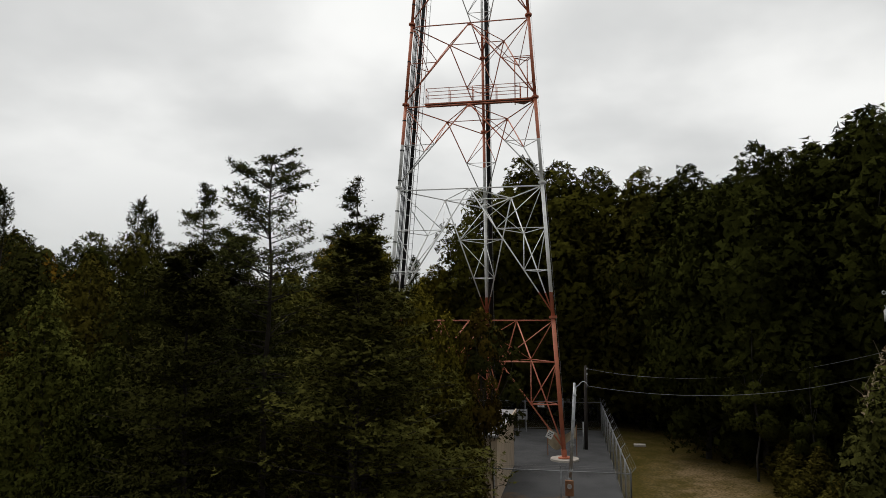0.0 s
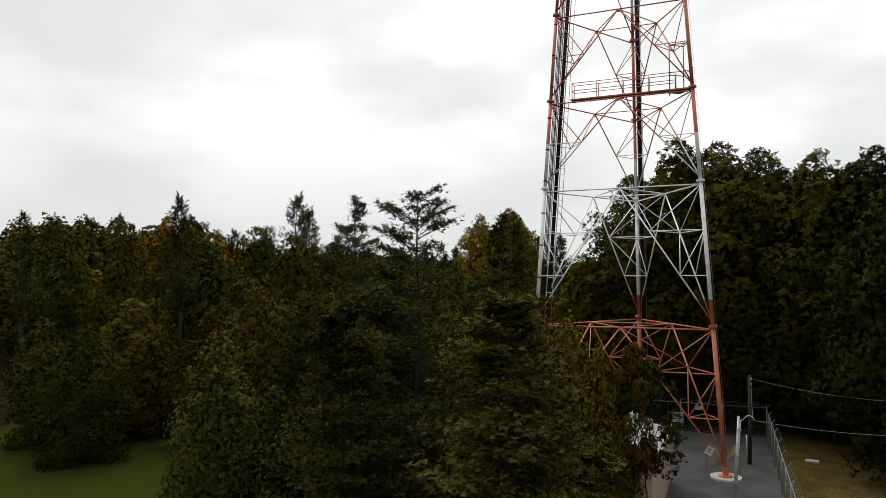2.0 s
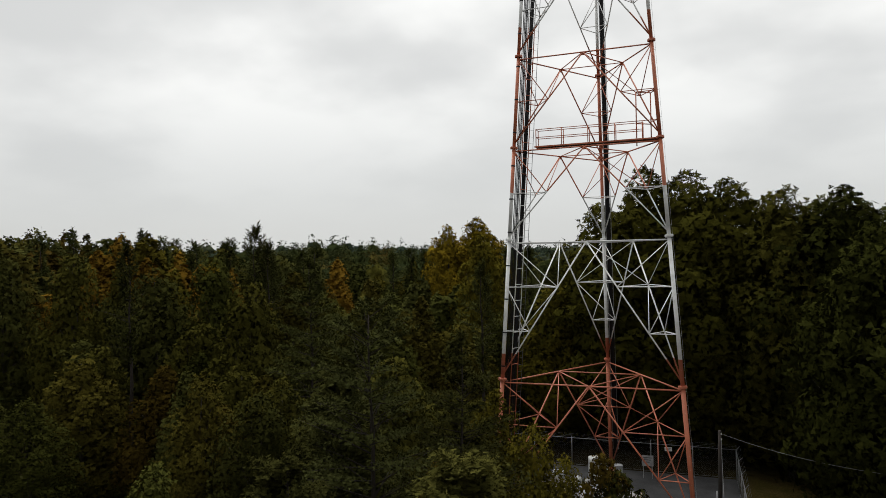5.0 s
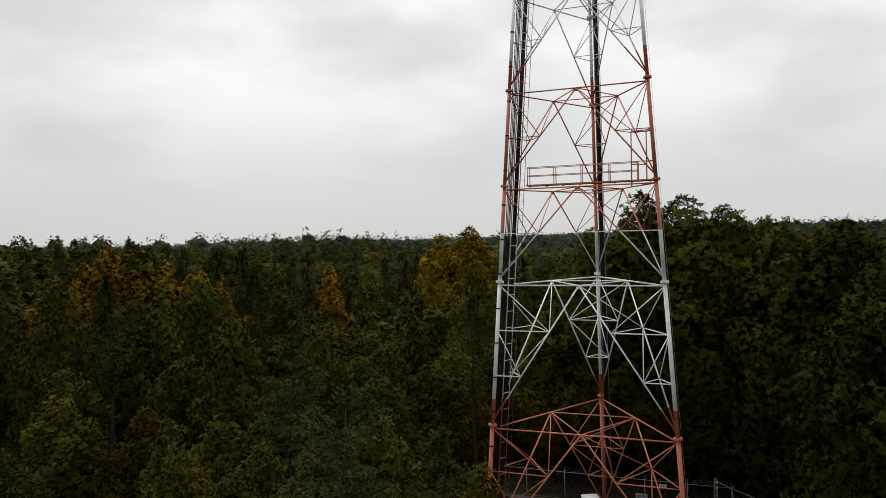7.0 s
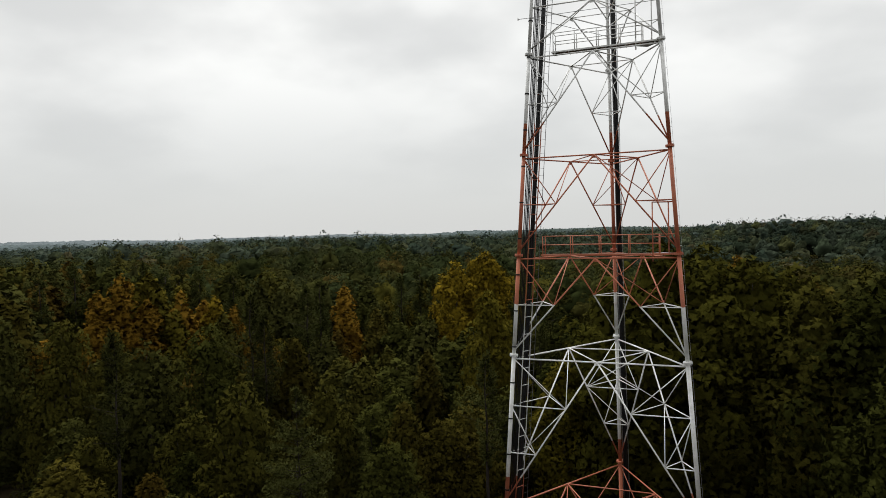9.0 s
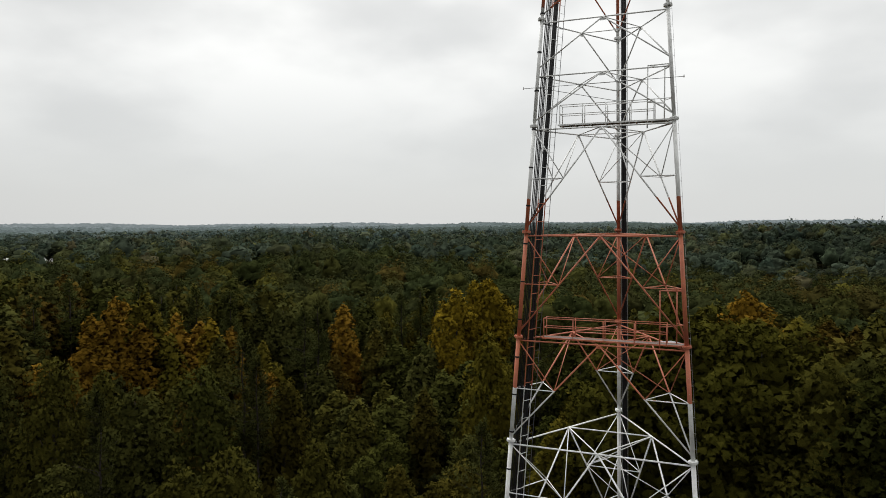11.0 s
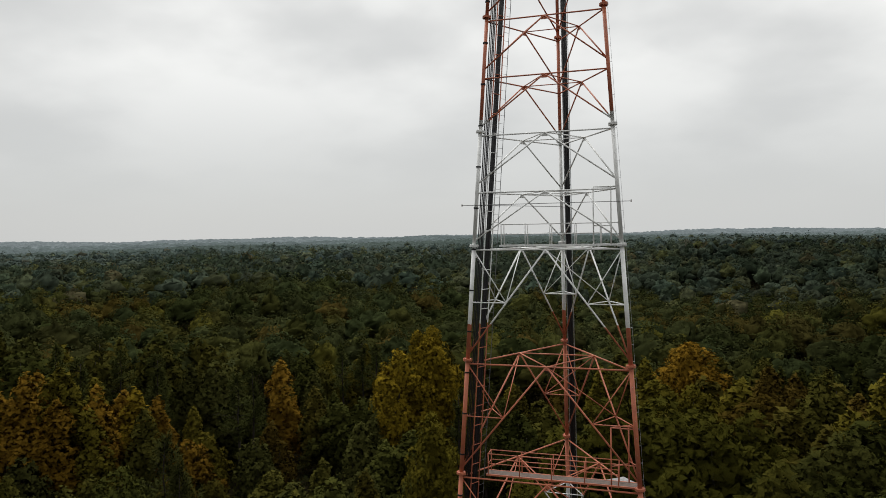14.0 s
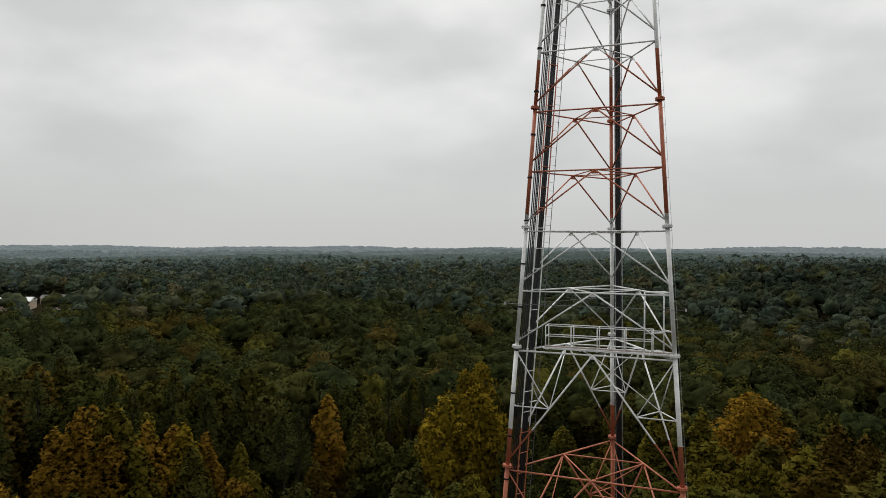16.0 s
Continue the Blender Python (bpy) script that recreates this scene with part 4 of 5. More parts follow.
def pine(seed, height=15.0, radius=3.4, low=0.12, tiers=20, n_tuft=1500, tuft=0.30, open_top=0.0, mat=None, flat=0.35, spray=0.0, upright=0.0, power=0.85):
    """A pine: whorls of limbs, each limb with side twigs that end in needle tufts."""
    r = np.random.default_rng(seed)
    g = Geo()
    wood(g, (0, 0, -0.2), (0.1, 0.05, height * 0.99), 0.0105 * height, 0.02, 7, 0.12, seed)
    tips, dirs = [], []
    limbs = []
    for k in range(tiers):
        h = (k + r.uniform(0, 0.8)) / tiers
        reach = radius * (1.05 - h) ** power * (0.55 + 0.45 * min(1, h * 4 + 0.3))
        if upright:
            reach = radius * (1.0 - h) ** 0.6 * (0.35 + 0.65 * min(1, h * 3 + 0.1)) * r.uniform(0.35, 1.25)
        for _ in range(int(r.integers(4, 7)) if h < 0.92 else 4):
            a = r.uniform(0, 2 * math.pi)
            ln = reach * r.uniform(0.6, 1.12) + (0.08 if upright else 0.25)
            rise = ln * (r.uniform(-0.05, 0.28) + 0.35 * h + 0.9 * max(0.0, h - 0.7) + 0.15 * upright)
            z = height * (low + (0.985 - low) * min(1.0, h + r.uniform(-0.9, 0.9) / tiers))
            limbs.append((z, a, ln, rise, h))
    per = max(4, n_tuft // len(limbs))
    for k, (z, a, ln, rise, h) in enumerate(limbs):
        end = Vector((ln * math.cos(a), ln * math.sin(a), z + rise))
        start = Vector((0.05, 0.02, z))
        wood(g, start, end, 0.010 + 0.007 * ln, 0.007, 2, 0.10, seed * 7 + k)
        f = r.uniform(0.16 + 0.30 * open_top + (0 if upright else 0.35 * max(0.0, h - 0.62)), 1.03, per)
        side = r.normal(0, 1, per) * ln * 0.24 * (1.15 - 0.55 * f)
        up = r.normal(0.06, 0.09, per) * ln * flat + 0.10 + upright * r.uniform(-0.4, 1.0, per)
        base = np.array(start)[None] * (1 - f)[:, None] + np.array(end)[None] * f[:, None]
        base[:, 0] += -math.sin(a) * side
        base[:, 1] += math.cos(a) * side
        base[:, 2] += up
        tips.append(base)
        d = np.stack([math.cos(a) * np.ones(per) + r.normal(0, 0.5, per), math.sin(a) * np.ones(per) + r.normal(0, 0.5, per), 0.55 + upright + 0.25 * r.uniform(0, 1, per)], 1)
        dirs.append(d)
    tips, dirs = np.concatenate(tips), np.concatenate(dirs)
    dirs /= np.linalg.norm(dirs, axis=1, keepdims=True)
    m, blades = len(tips), 3
    at = np.repeat(tips, blades, 0)
    d = np.repeat(dirs, blades, 0) + r.normal(0, 0.55, (m * blades, 3))
    d /= np.linalg.norm(d, axis=1, keepdims=True)
    ref = r.normal(0, 1, (m * blades, 3))
    w = np.cross(d, ref)
    w /= np.linalg.norm(w, axis=1, keepdims=True)
    ln = (tuft * r.uniform(0.7, 1.3, m * blades))[:, None]
    wd = tuft * 0.17
    v = np.stack([at - w * wd, at + w * wd, at + d * ln], 1).reshape(-1, 3)
    t = np.arange(len(v)).reshape(-1, 3)
    out = at * np.array([1, 1, 0]) / radius
    nor = np.repeat(unit(0.5 * out + 0.35 * d + np.array([0, 0, 0.45])), 3, 0)
    back = (np.cross(v[1::3] - v[0::3], v[2::3] - v[0::3]) * nor[0::3]).sum(1) < 0
    t[back] = t[back][:, ::-1]
    if spray:
        near = np.repeat(tips, 2, 0) + r.normal(0, 0.16, (2 * m, 3)) * np.array([1, 1, 0.35])
        near[:, 2] -= 0.05
        face = unit(np.repeat(0.45 * tips * np.array([1, 1, 0]) / radius + 0.25 * dirs, 2, 0) + np.array([0, 0, 0.8]))
        flat_v, flat_t = leaves(near, face, spray, r, 0.28, 1.1)
        v, t, nor = np.concatenate([v, flat_v]), np.concatenate([t, flat_t + len(v)]), np.concatenate([nor, np.repeat(face, 3, 0)])
    return soup("crown", v, t, mat, nor), g.mesh("trunk", M_PINEBARK, True)


def tree(kind, meshes, label, place, height, base_height, wide, tint, turn, category="tree"):
    ob = thing(kind, label, category, (place[0], place[1], float(ground_height(place[0], place[1])) - 0.05), kind.replace("_", " ") + "s of the woods")
    s = height / base_height
    ob.scale = (s * wide, s * wide, s)
    ob.rotation_euler[2] = turn
    crown = part("crown", meshes[0], None, ob)
    crown.color = (*tint, 1)
    part("trunk", meshes[1], None, ob)
    return ob


GREEN, OLIVE, YELLOW, ORANGE, RUST, DEEP, LIGHT = (1.0, 1.0, 1.0), (1.2, 1.10, 0.85), (1.7, 1.4, 0.75), (3.3, 1.85, 0.9), (1.6, 1.08, 0.8), (0.70, 0.75, 0.66), (1.12, 1.16, 1.0)
GOLD, BRIGHT, DULL = (3.5, 2.4, 0.9), (1.14, 1.06, 0.72), (1.3, 1.08, 0.8)
LABELS = {GREEN: "dark green broadleaf tree standing in the woods", OLIVE: "olive green broadleaf tree standing in the woods", YELLOW: "yellowing broadleaf tree among green neighbours",
          ORANGE: "orange autumn broadleaf tree among green neighbours", RUST: "rust-brown autumn broadleaf tree in the woods", DEEP: "very dark green broadleaf tree in the woods",
          GOLD: "golden yellow broadleaf tree among darker woods", DULL: "dull yellow-brown broadleaf tree in the woods",
          BRIGHT: "tall olive-green broadleaf tree with a lit dome", LIGHT: "pale green broadleaf tree with fresh leaf tips"}

NEAR_BROAD = [broadleaf(11 + k, 15, 4.6, 0.04, 110, 8200, 0.215, LEAF_GREEN, M_BARK, (0.2, 0.45, 0.7)[k], 1.15, 0.95) for k in range(3)]
FINE_BROAD = [broadleaf(21 + k, 15, 4.6, 0.04, 130, 15000, 0.15, LEAF_GREEN, M_BARK, (0.2, 0.45, 0.7)[k], 1.15, 0.95) for k in range(3)]
TALL_BROAD = [broadleaf(31 + k, 21, 5.3, 0.12, 120, 9800, 0.27, LEAF_GREEN, M_PALEBARK, (0.1, 0.3, 0.2)[k], 1.1, 0.95) for k in range(3)]
MID_BROAD = [broadleaf(51 + k, 15, 4.3, 0.12, 70, 3600, 0.32, LEAF_MID, M_BARK, (0.2, 0.7, 0.4, 0.6, 0.1)[k], (1.0, 1.5, 1.3, 1.6, 1.0)[k], 1.0) for k in range(5)]
PLUME_BROAD = [broadleaf(61 + k, 17, 3.3, 0.10, 54, 3600, 0.28, LEAF_MID, M_BARK, 0.75, 1.9, 0.95) for k in range(3)]
NEAR_PINE = [pine(71 + k, 14, 4.6, 0.04, 30, 7200, 0.22, 0.0, LEAF_PINE, 0.8, 0.125) for k in range(2)]
OPEN_PINE = [pine(81 + 2 * k, 16, 3.9, 0.34, 19, 3600, 0.20, 0.70, LEAF_PINE, 0.16, 0.10, 0.0, (0.62, 0.95)[k]) for k in range(2)]
SLIM_PINE = [pine(91 + k, 18, 2.2, 0.52, 11, 1500, 0.30, 0.45, LEAF_PINE, 0.6, 0.0, 0.7) for k in range(2)]
placed = []


def put(kind, meshes, base, x, y, h, wide=1.0, tint=GREEN, label=""):
    tree(kind, meshes, label or LABELS.get(tint, LABELS[GREEN]), (x, y), h, base, wide, tint, random.uniform(0, 6.28))
    placed.append((x, y, 2.4 * wide * h / base))


PINE_LABEL = "dark pine with layered drooping limbs beside the compound"
OPEN_LABEL = "open-crowned dark pine standing out against the sky"
SLIM_LABEL = "tall slim pine with tufted crown above the woods"
put("pine_tree", OPEN_PINE[0], 16, -5.0, -23.8, 15.5, 1.0, (0.9, 0.95, 1.0), OPEN_LABEL)
put("pine_tree", OPEN_PINE[1], 16, -1.7, -22.6, 14.3, 0.95, (1.0, 1.0, 0.95), OPEN_LABEL)
put("pine_tree", NEAR_PINE[0], 14, 0.1, -27.8, 11.6, 1.3, (1.35, 1.28, 1.05), PINE_LABEL)
put("pine_tree", NEAR_PINE[1], 14, -5.6, -28.4, 11.4, 1.0, (0.9, 0.88, 0.8), PINE_LABEL)
put("pine_tree", NEAR_PINE[0], 14, -7.6, -21.4, 12.6, 1.05, (1.0, 1.0, 0.9), PINE_LABEL)
put("pine_tree", NEAR_PINE[1], 14, -2.6, -20.0, 11.4, 0.95, (1.5, 1.4, 1.0), PINE_LABEL)
put("pine_tree", NEAR_PINE[1], 14, -21.6, 6.4, 9.8, 1.0, LIGHT, "pale green young pine among the broadleaf trees")
put("pine_tree", OPEN_PINE[1], 16, -15.1, -11.4, 17.0, 0.9, (0.95, 1.0, 0.95), "dark pine rising above the broadleaf trees")
for x, y, h, wd in ((-33.9, 9.5, 20.2, 1.25), (-31.8, 8.6, 18.6, 1.0), (-35.6, -5.0, 18.6, 1.0), (-9.4, 5.0, 16.4, 1.1)):
    put("pine_tree", SLIM_PINE[int(abs(x)) % 2], 18, x, y, h, wd, (0.9, 0.95, 0.9), SLIM_LABEL)
# slim pines along the skyline of the mid woods
for k, (bearing, d, h) in enumerate([(-51.4, 112, 20.5), (-49.2, 120, 22.0), (-46.0, 108, 19.5), (-44.7, 118, 22.3), (-43.1, 112, 21.3), (-40.8, 120, 20.9), (-38.1, 112, 21.5), (-32.5, 104, 20.6), (-31.4, 108, 20.8), (-24.9, 128, 20.2), (-23.4, 130, 20.8), (-22.2, 126, 20.3), (-15.5, 92, 19.6), (-13.6, 96, 20.2)]):
    put("pine_tree", SLIM_PINE[k % 2], 18, 6.7 + d * math.sin(radians(bearing)), -46 + d * math.cos(radians(bearing)), h - 2.4, 1.5, (0.95, 1.05, 1.0), SLIM_LABEL)
near_list = [
    (1.5, -19.4, 9.3, 0.6, YELLOW), (2.2, -18.9, 7.6, 0.55, RUST), (2.1, -20.2, 6.2, 0.8, DULL), (-2.3, -16.2, 11.2, 0.8, YELLOW),
    (-12.2, -27.0, 10.2, 0.95, LIGHT), (-9.2, -27.4, 8.2, 1.0, DEEP), (-11.6, -21.4, 11.6, 0.95, GREEN), (-15.6, -20.4, 12.2, 0.9, DULL),
    (-17.8, -16.4, 9.8, 1.0, RUST), (-13.4, -17.0, 11.4, 0.9, OLIVE), (-20.4, -11.0, 11.2, 1.0, OLIVE), (-24.6, -11.0, 10.4, 1.0, GREEN), (-9.8, -16.0, 11.6, 0.9, GREEN),
    (-33.4, -15.6, 9.0, 1.25, LIGHT), (-29.8, -7.6, 10.0, 1.15, RUST), (-24.9, -3.9, 15.8, 0.85, OLIVE), (-36.7, -8.5, 11.0, 1.3, DULL), (-40.5, -13.5, 9.4, 1.2, GREEN),
    (-9.5, -12.2, 12.0, 1.0, OLIVE), (-4.6, -13.0, 9.0, 1.1, ORANGE), (-4.4, -17.2, 8.6, 1.0, RUST), (-19.6, -4.4, 12.0, 1.0, GREEN), (-32.0, -1.6, 13.2, 1.0, OLIVE), (-28.4, 2.2, 12.6, 1.0, GREEN),
    (0.2, -19.6, 10.6, 0.75, YELLOW), (0.2, -17.4, 7.6, 1.0, YELLOW), (-31.7, 12.5, 16.2, 1.0, DULL), (-22.5, 11.0, 10.6, 1.1, LIGHT), (-41.0, 3.5, 17.2, 1.0, GREEN), (-36.6, 17.0, 11.0, 1.1, YELLOW),
    (-53.0, 5.0, 18.2, 0.8, OLIVE), (-64.0, 5.5, 18.4, 0.8, GREEN), (-47.5, 6.0, 17.4, 0.75, OLIVE), (-38.6, 9.0, 17.8, 0.85, LIGHT), (-22.8, 4.2, 14.8, 0.8, OLIVE), (-16.0, 4.5, 13.0, 0.9, DULL),
    (-14.5, -1.0, 11.6, 1.1, LIGHT), (-12.8, 10.5, 12.0, 1.1, DULL), (-16.5, -14.0, 11.0, 0.9, DULL),
]
for k, (x, y, h, wd, tone) in enumerate(near_list):
    put("broadleaf_tree", (FINE_BROAD if y < -15 else NEAR_BROAD)[k % 3], 15, x, y, h, wd, tone)
tall_list = [
    (-1.6, 16.6, 22.0, 1.05, BRIGHT), (2.2, 16.2, 25.0, 1.1, BRIGHT), (5.8, 17.0, 24.6, 1.1, BRIGHT), (9.2, 15.8, 23.6, 1.05, BRIGHT), (13.0, 10.8, 22.2, 1.05, OLIVE), (16.4, 9.4, 22.0, 1.05, DEEP),
    (15.4, -1.2, 17.8, 0.9, DEEP), (18.4, -3.6, 20.4, 1.05, DEEP), (24.2, -6.4, 21.6, 1.0, DEEP), (21.4, -1.0, 20.6, 1.05, DEEP), (13.0, 22.0, 22.6, 1.1, BRIGHT), (18.9, 19.5, 22.0, 1.1, GREEN),
    (18.6, 4.4, 20.0, 1.1, DEEP), (22.4, 7.0, 20.8, 1.1, DEEP), (27.6, -1.6, 22.2, 1.2, DEEP), (30.0, -9.0, 22.4, 1.2, DEEP), (24.8, -3.2, 22.0, 1.3, DEEP), (-15.8, 25.5, 19.8, 0.8, YELLOW), (9.1, 39.9, 20.6, 1.0, YELLOW),
    (16.2, 42.0, 19.6, 1.6, RUST), (10.6, 82.0, 18.6, 1.8, ORANGE), (5.0, 38.5, 18.8, 1.3, YELLOW), (24.0, 50.0, 18.4, 1.5, OLIVE),
    (-6.0, 15.4, 14.5, 1.1, YELLOW), (28.5, -15.5, 21.5, 1.1, DEEP), (-27.8, 47.4, 21.8, 0.95, GOLD), (-24.2, 50.6, 23.0, 1.0, GOLD), (-33.4, 71.4, 21.0, 0.9, GOLD), (-29.6, 54.6, 19.4, 0.8, YELLOW), (-36.6, 88.0, 19.6, 1.0, GOLD), (-23.6, 56.0, 20.4, 0.8, DULL), (9.4, 60.0, 21.6, 1.0, ORANGE), (25.6, 13.0, 21.0, 1.1, DEEP), (12.4, 14.6, 20.0, 1.0, DEEP),
    (-2.0, 22.5, 18.0, 1.0, YELLOW), (4.0, 23.5, 22.0, 1.1, BRIGHT), (8.4, 22.6, 22.5, 1.1, BRIGHT), (16.0, 15.4, 21.6, 1.1, GREEN), (20.8, 13.0, 21.0, 1.1, DEEP), (34.0, -2.0, 22.0, 1.2, DEEP), (26.0, -11.6, 21.6, 0.9, DEEP),
]
for k, (x, y, h, wd, tone) in enumerate(tall_list):
    put("broadleaf_tree", TALL_BROAD[k % 3], 21, x, y, h, wd, tone)
SPARSE_BROAD = [broadleaf(41 + k, 9, 2.1, 0.30, 34, 3600, 0.13, LEAF_GREEN, M_PALEBARK, 0.5, 1.0, 0.8, 0.5, 0.0) for k in range(2)]
THIN_BROAD = broadleaf(45, 9, 2.0, 0.50, 26, 2600, 0.12, LEAF_GREEN, M_BARK, 0.1, 1.0, 0.85, 0.33, 0.0)
for x, y, h, wd, tone in ((3.4, -18.6, 8.8, 0.95, GREEN), (2.9, -19.2, 9.6, 0.7, RUST)):
    put("broadleaf_tree", THIN_BROAD, 9, x, y, h, wd, tone, "thin dark tree with open leaf sprays before the shelter")
for x, y, h, wd in ((17.8, -10.4, 2.6, 1.8), (17.4, -13.6, 2.0, 1.9), (18.6, -7.6, 3.0, 1.8), (18.6, -12.0, 2.8, 1.6), (18.0, -16.0, 2.2, 1.7)):
    put("shrub", MID_BROAD[1], 15, x, y, h, wd, DULL, "low dull green shrub at the edge of the grass")
for k, (x, y, h, wd, tone) in enumerate([(16.9, -7.4, 9.4, 1.1, LIGHT), (15.8, 0.6, 8.6, 0.9, GREEN), (18.9, -10.4, 7.0, 0.9, DEEP)]):
    put("broadleaf_tree", SPARSE_BROAD[k % 2], 9, x, y, h, wd, tone, "slender young tree with pale leaf sprays at the grass edge")
for k, (x, y, h, wd, tone) in enumerate([(18.6, -20.0, 7.2, 1.05, GREEN), (20.4, -15.6, 7.0, 1.1, GREEN), (19.4, -24.6, 6.4, 1.1, GREEN), (22.2, -21.0, 6.8, 1.2, DULL), (23.6, -14.0, 7.0, 1.3, DULL)]):
    put("broadleaf_tree", MID_BROAD[(1, 3, 2)[k % 3]], 15, x, y, h, wd, tone, "low vine-covered bushy tree at the edge of the grass")


def dry_tangle(x, y, z, radius, seed):
    """A heap of dead vines and dry stalks over the bushes."""
    r = np.random.default_rng(seed)
    ob = thing("dry_vine_tangle", "pale tangle of dead vines and dry stalks over bushes", "dead vines", (x, y, float(ground_height(x, y))), "dead vines")
    g = Geo()
    for k in range(150):
        a, d = r.uniform(0, 6.28), radius * math.sqrt(r.uniform(0, 1))
        top = z * (1 - 0.28 * (d / radius) ** 2 + 0.05 * math.sin(3 * a + seed) + 0.04 * math.sin(5 * d))
        p = Vector((d * math.cos(a), d * math.sin(a), top - r.uniform(0.5, 1.2)))
        q = p + Vector((*(r.normal(0, 0.35, 2)), r.uniform(0.5, 1.3)))
        g.chain([p, mix(p, q, 0.5) + Vector(r.normal(0, 0.12, 3)), q], 0.022, 0.006, 4)
    part("stalks", g, M_DRYSTALK, ob, "grey-brown dry stalks")
    for k in range(7):
        a = r.uniform(0, 6.28)
        p = Vector((0.5 * radius * math.cos(a), 0.5 * radius * math.sin(a), 0.0))
        part("stem", wood(Geo(), p * 0.3, p + Vector((0, 0, z * 0.85)), 0.05, 0.02, 4, 0.3, seed + k), M_DRYSTALK, ob)
    n = 1700
    a, d = r.uniform(0, 6.28, n), radius * np.sqrt(r.uniform(0, 1, n))
    top = z * (1 - 0.28 * (d / radius) ** 2 + 0.05 * np.sin(3 * a + seed) + 0.04 * np.sin(5 * d)) - r.exponential(0.55, n)
    c = np.stack([d * np.cos(a), d * np.sin(a), np.maximum(top, 0.2)], 1)
    face = unit(np.stack([np.cos(a) * d / radius, np.sin(a) * d / radius, np.full(n, 0.7)], 1))
    v, t = leaves(c, face, 0.13, r, 0.7)
    part("dead_leaves", soup("dead_leaves", v, t, M_DRYLEAF, np.repeat(face, 3, 0)), None, ob, "pale tan dead leaves")


dry_tangle(21.2, -17.6, 8.0, 2.4, 7)
dry_tangle(23.4, -17.0, 8.3, 2.2, 8)


def rubble(x, y, n, seed):
    """Broken pale slabs and scraps heaped on the gravel."""
    r = np.random.default_rng(seed)
    ob = thing("rubble_heap", "low heap of broken pale concrete scraps on gravel", "rubble", (x, y, 0.03), "rubble heaps")
    for k in range(n):
        w, d, h = r.uniform(0.18, 0.55), r.uniform(0.15, 0.4), r.uniform(0.08, 0.24)
        m = pose(r.normal(0, 0.8), r.normal(0, 0.5), 0.04 + h / 2 + max(0, 0.28 - 0.12 * abs(r.normal(0, 1))), r.normal(0, 14), r.normal(0, 14), r.uniform(0, 180))
        part("scrap", Geo().box((-w / 2, -d / 2, -h / 2), (w / 2, d / 2, h / 2), m, 0.03), M_CONCRETE if k % 3 else M_WHITEBOX, ob)


rubble(-3.9, 3.4, 16, 3)
rubble(-0.6, 4.0, 10, 4)


def clear(x, y):
    """Whether the ground there is open: compound, grass, lawn, the way of the flight."""
    if -11 < x < 12 and -30 < y < 12.5:
        return True
    if 8 < x < 21 and -40 < y < 7:
        return True
    if ((x + 34) / 15) ** 2 + ((y + 16) / 10) ** 2 < 1 or (x < -18 and y < -20):
        return True
    return y < -24 or abs(math.atan2(x - 6, y + 52)) > 1.15


def canopy_height(x, y):
    swell = 1.4 * math.sin(x / 11.0 + 0.7) * math.cos(y / 13.0) + random.uniform(-1.1, 1.1)
    if x > 1 and math.hypot(x - 8, y - 10) < 45:
        return 20.0 + swell
    if -0.9 < math.atan2(x - 6, y + 46) < -0.58 and y < 27:
        return 11.0 + swell
    if x < -36 and y < 12:
        return 14.6 + swell
    if x < -36 and y < 30 or x < -60 and y < 90:
        return 17.4 + swell
    if -55 < x < -12 and 5 < y < 90:
        return 11.8 + swell
    return 14.0 + swell


tints = [GREEN] * 4 + [OLIVE] * 6 + [DULL] * 4 + [LIGHT] * 2 + [DEEP] * 3 + [YELLOW] * 2 + [RUST]
groves = [(-66, 31, 15, ORANGE), (-80, 29, 8, YELLOW), (-58, 40, 6, YELLOW), (-100, 62, 12, RUST), (10, 60, 10, ORANGE), (18, 74, 9, GOLD), (26, 66, 13, RUST), (30, 48, 10, YELLOW), (14, 36, 9, DULL), (6, 46, 6, YELLOW), (-35, 14, 7, YELLOW)]
marks = [(-67.2, 25.2, 19.6, ORANGE), (-66.0, 29.0, 20.4, YELLOW), (-62.8, 31.5, 17.6, ORANGE), (-60.6, 35.6, 16.4, GOLD), (-63.5, 36.8, 16.0, ORANGE), (-69.8, 27.5, 18.2, OLIVE), (-57.4, 33.6, 14.6, OLIVE), (-72.0, 31.0, 18.6, ORANGE), (-65.0, 33.5, 18.0, YELLOW), (-69.0, 23.0, 17.4, ORANGE), (-64.2, 26.6, 17.0, ORANGE), (-61.4, 29.0, 15.4, YELLOW), (-58.8, 37.8, 15.0, ORANGE),
         (-53.4, 60.1, 17.2, ORANGE), (-47.8, 81.6, 16.6, YELLOW), (-34.9, 11.6, 13.2, DULL), (-30.4, 30.3, 12.4, OLIVE), (-63, 78, 14.6, DEEP), (-45.6, 57, 13.5, DULL)]
for k, (x, y, h, tone) in enumerate(marks):
    put("broadleaf_tree", PLUME_BROAD[k % 3], 17, x, y, h, 1.3, tone)
for x, y, h, wd, tone in ((-22.4, 38.6, 13.6, 1.35, LIGHT), (-19.4, 34.0, 12.2, 1.2, LIGHT), (-26.0, 31.0, 11.0, 1.3, GREEN), (-23.5, 44.4, 12.4, 1.2, DULL)):
    put("broadleaf_tree", MID_BROAD[0], 15, x, y, h, wd, tone)
tries = 0
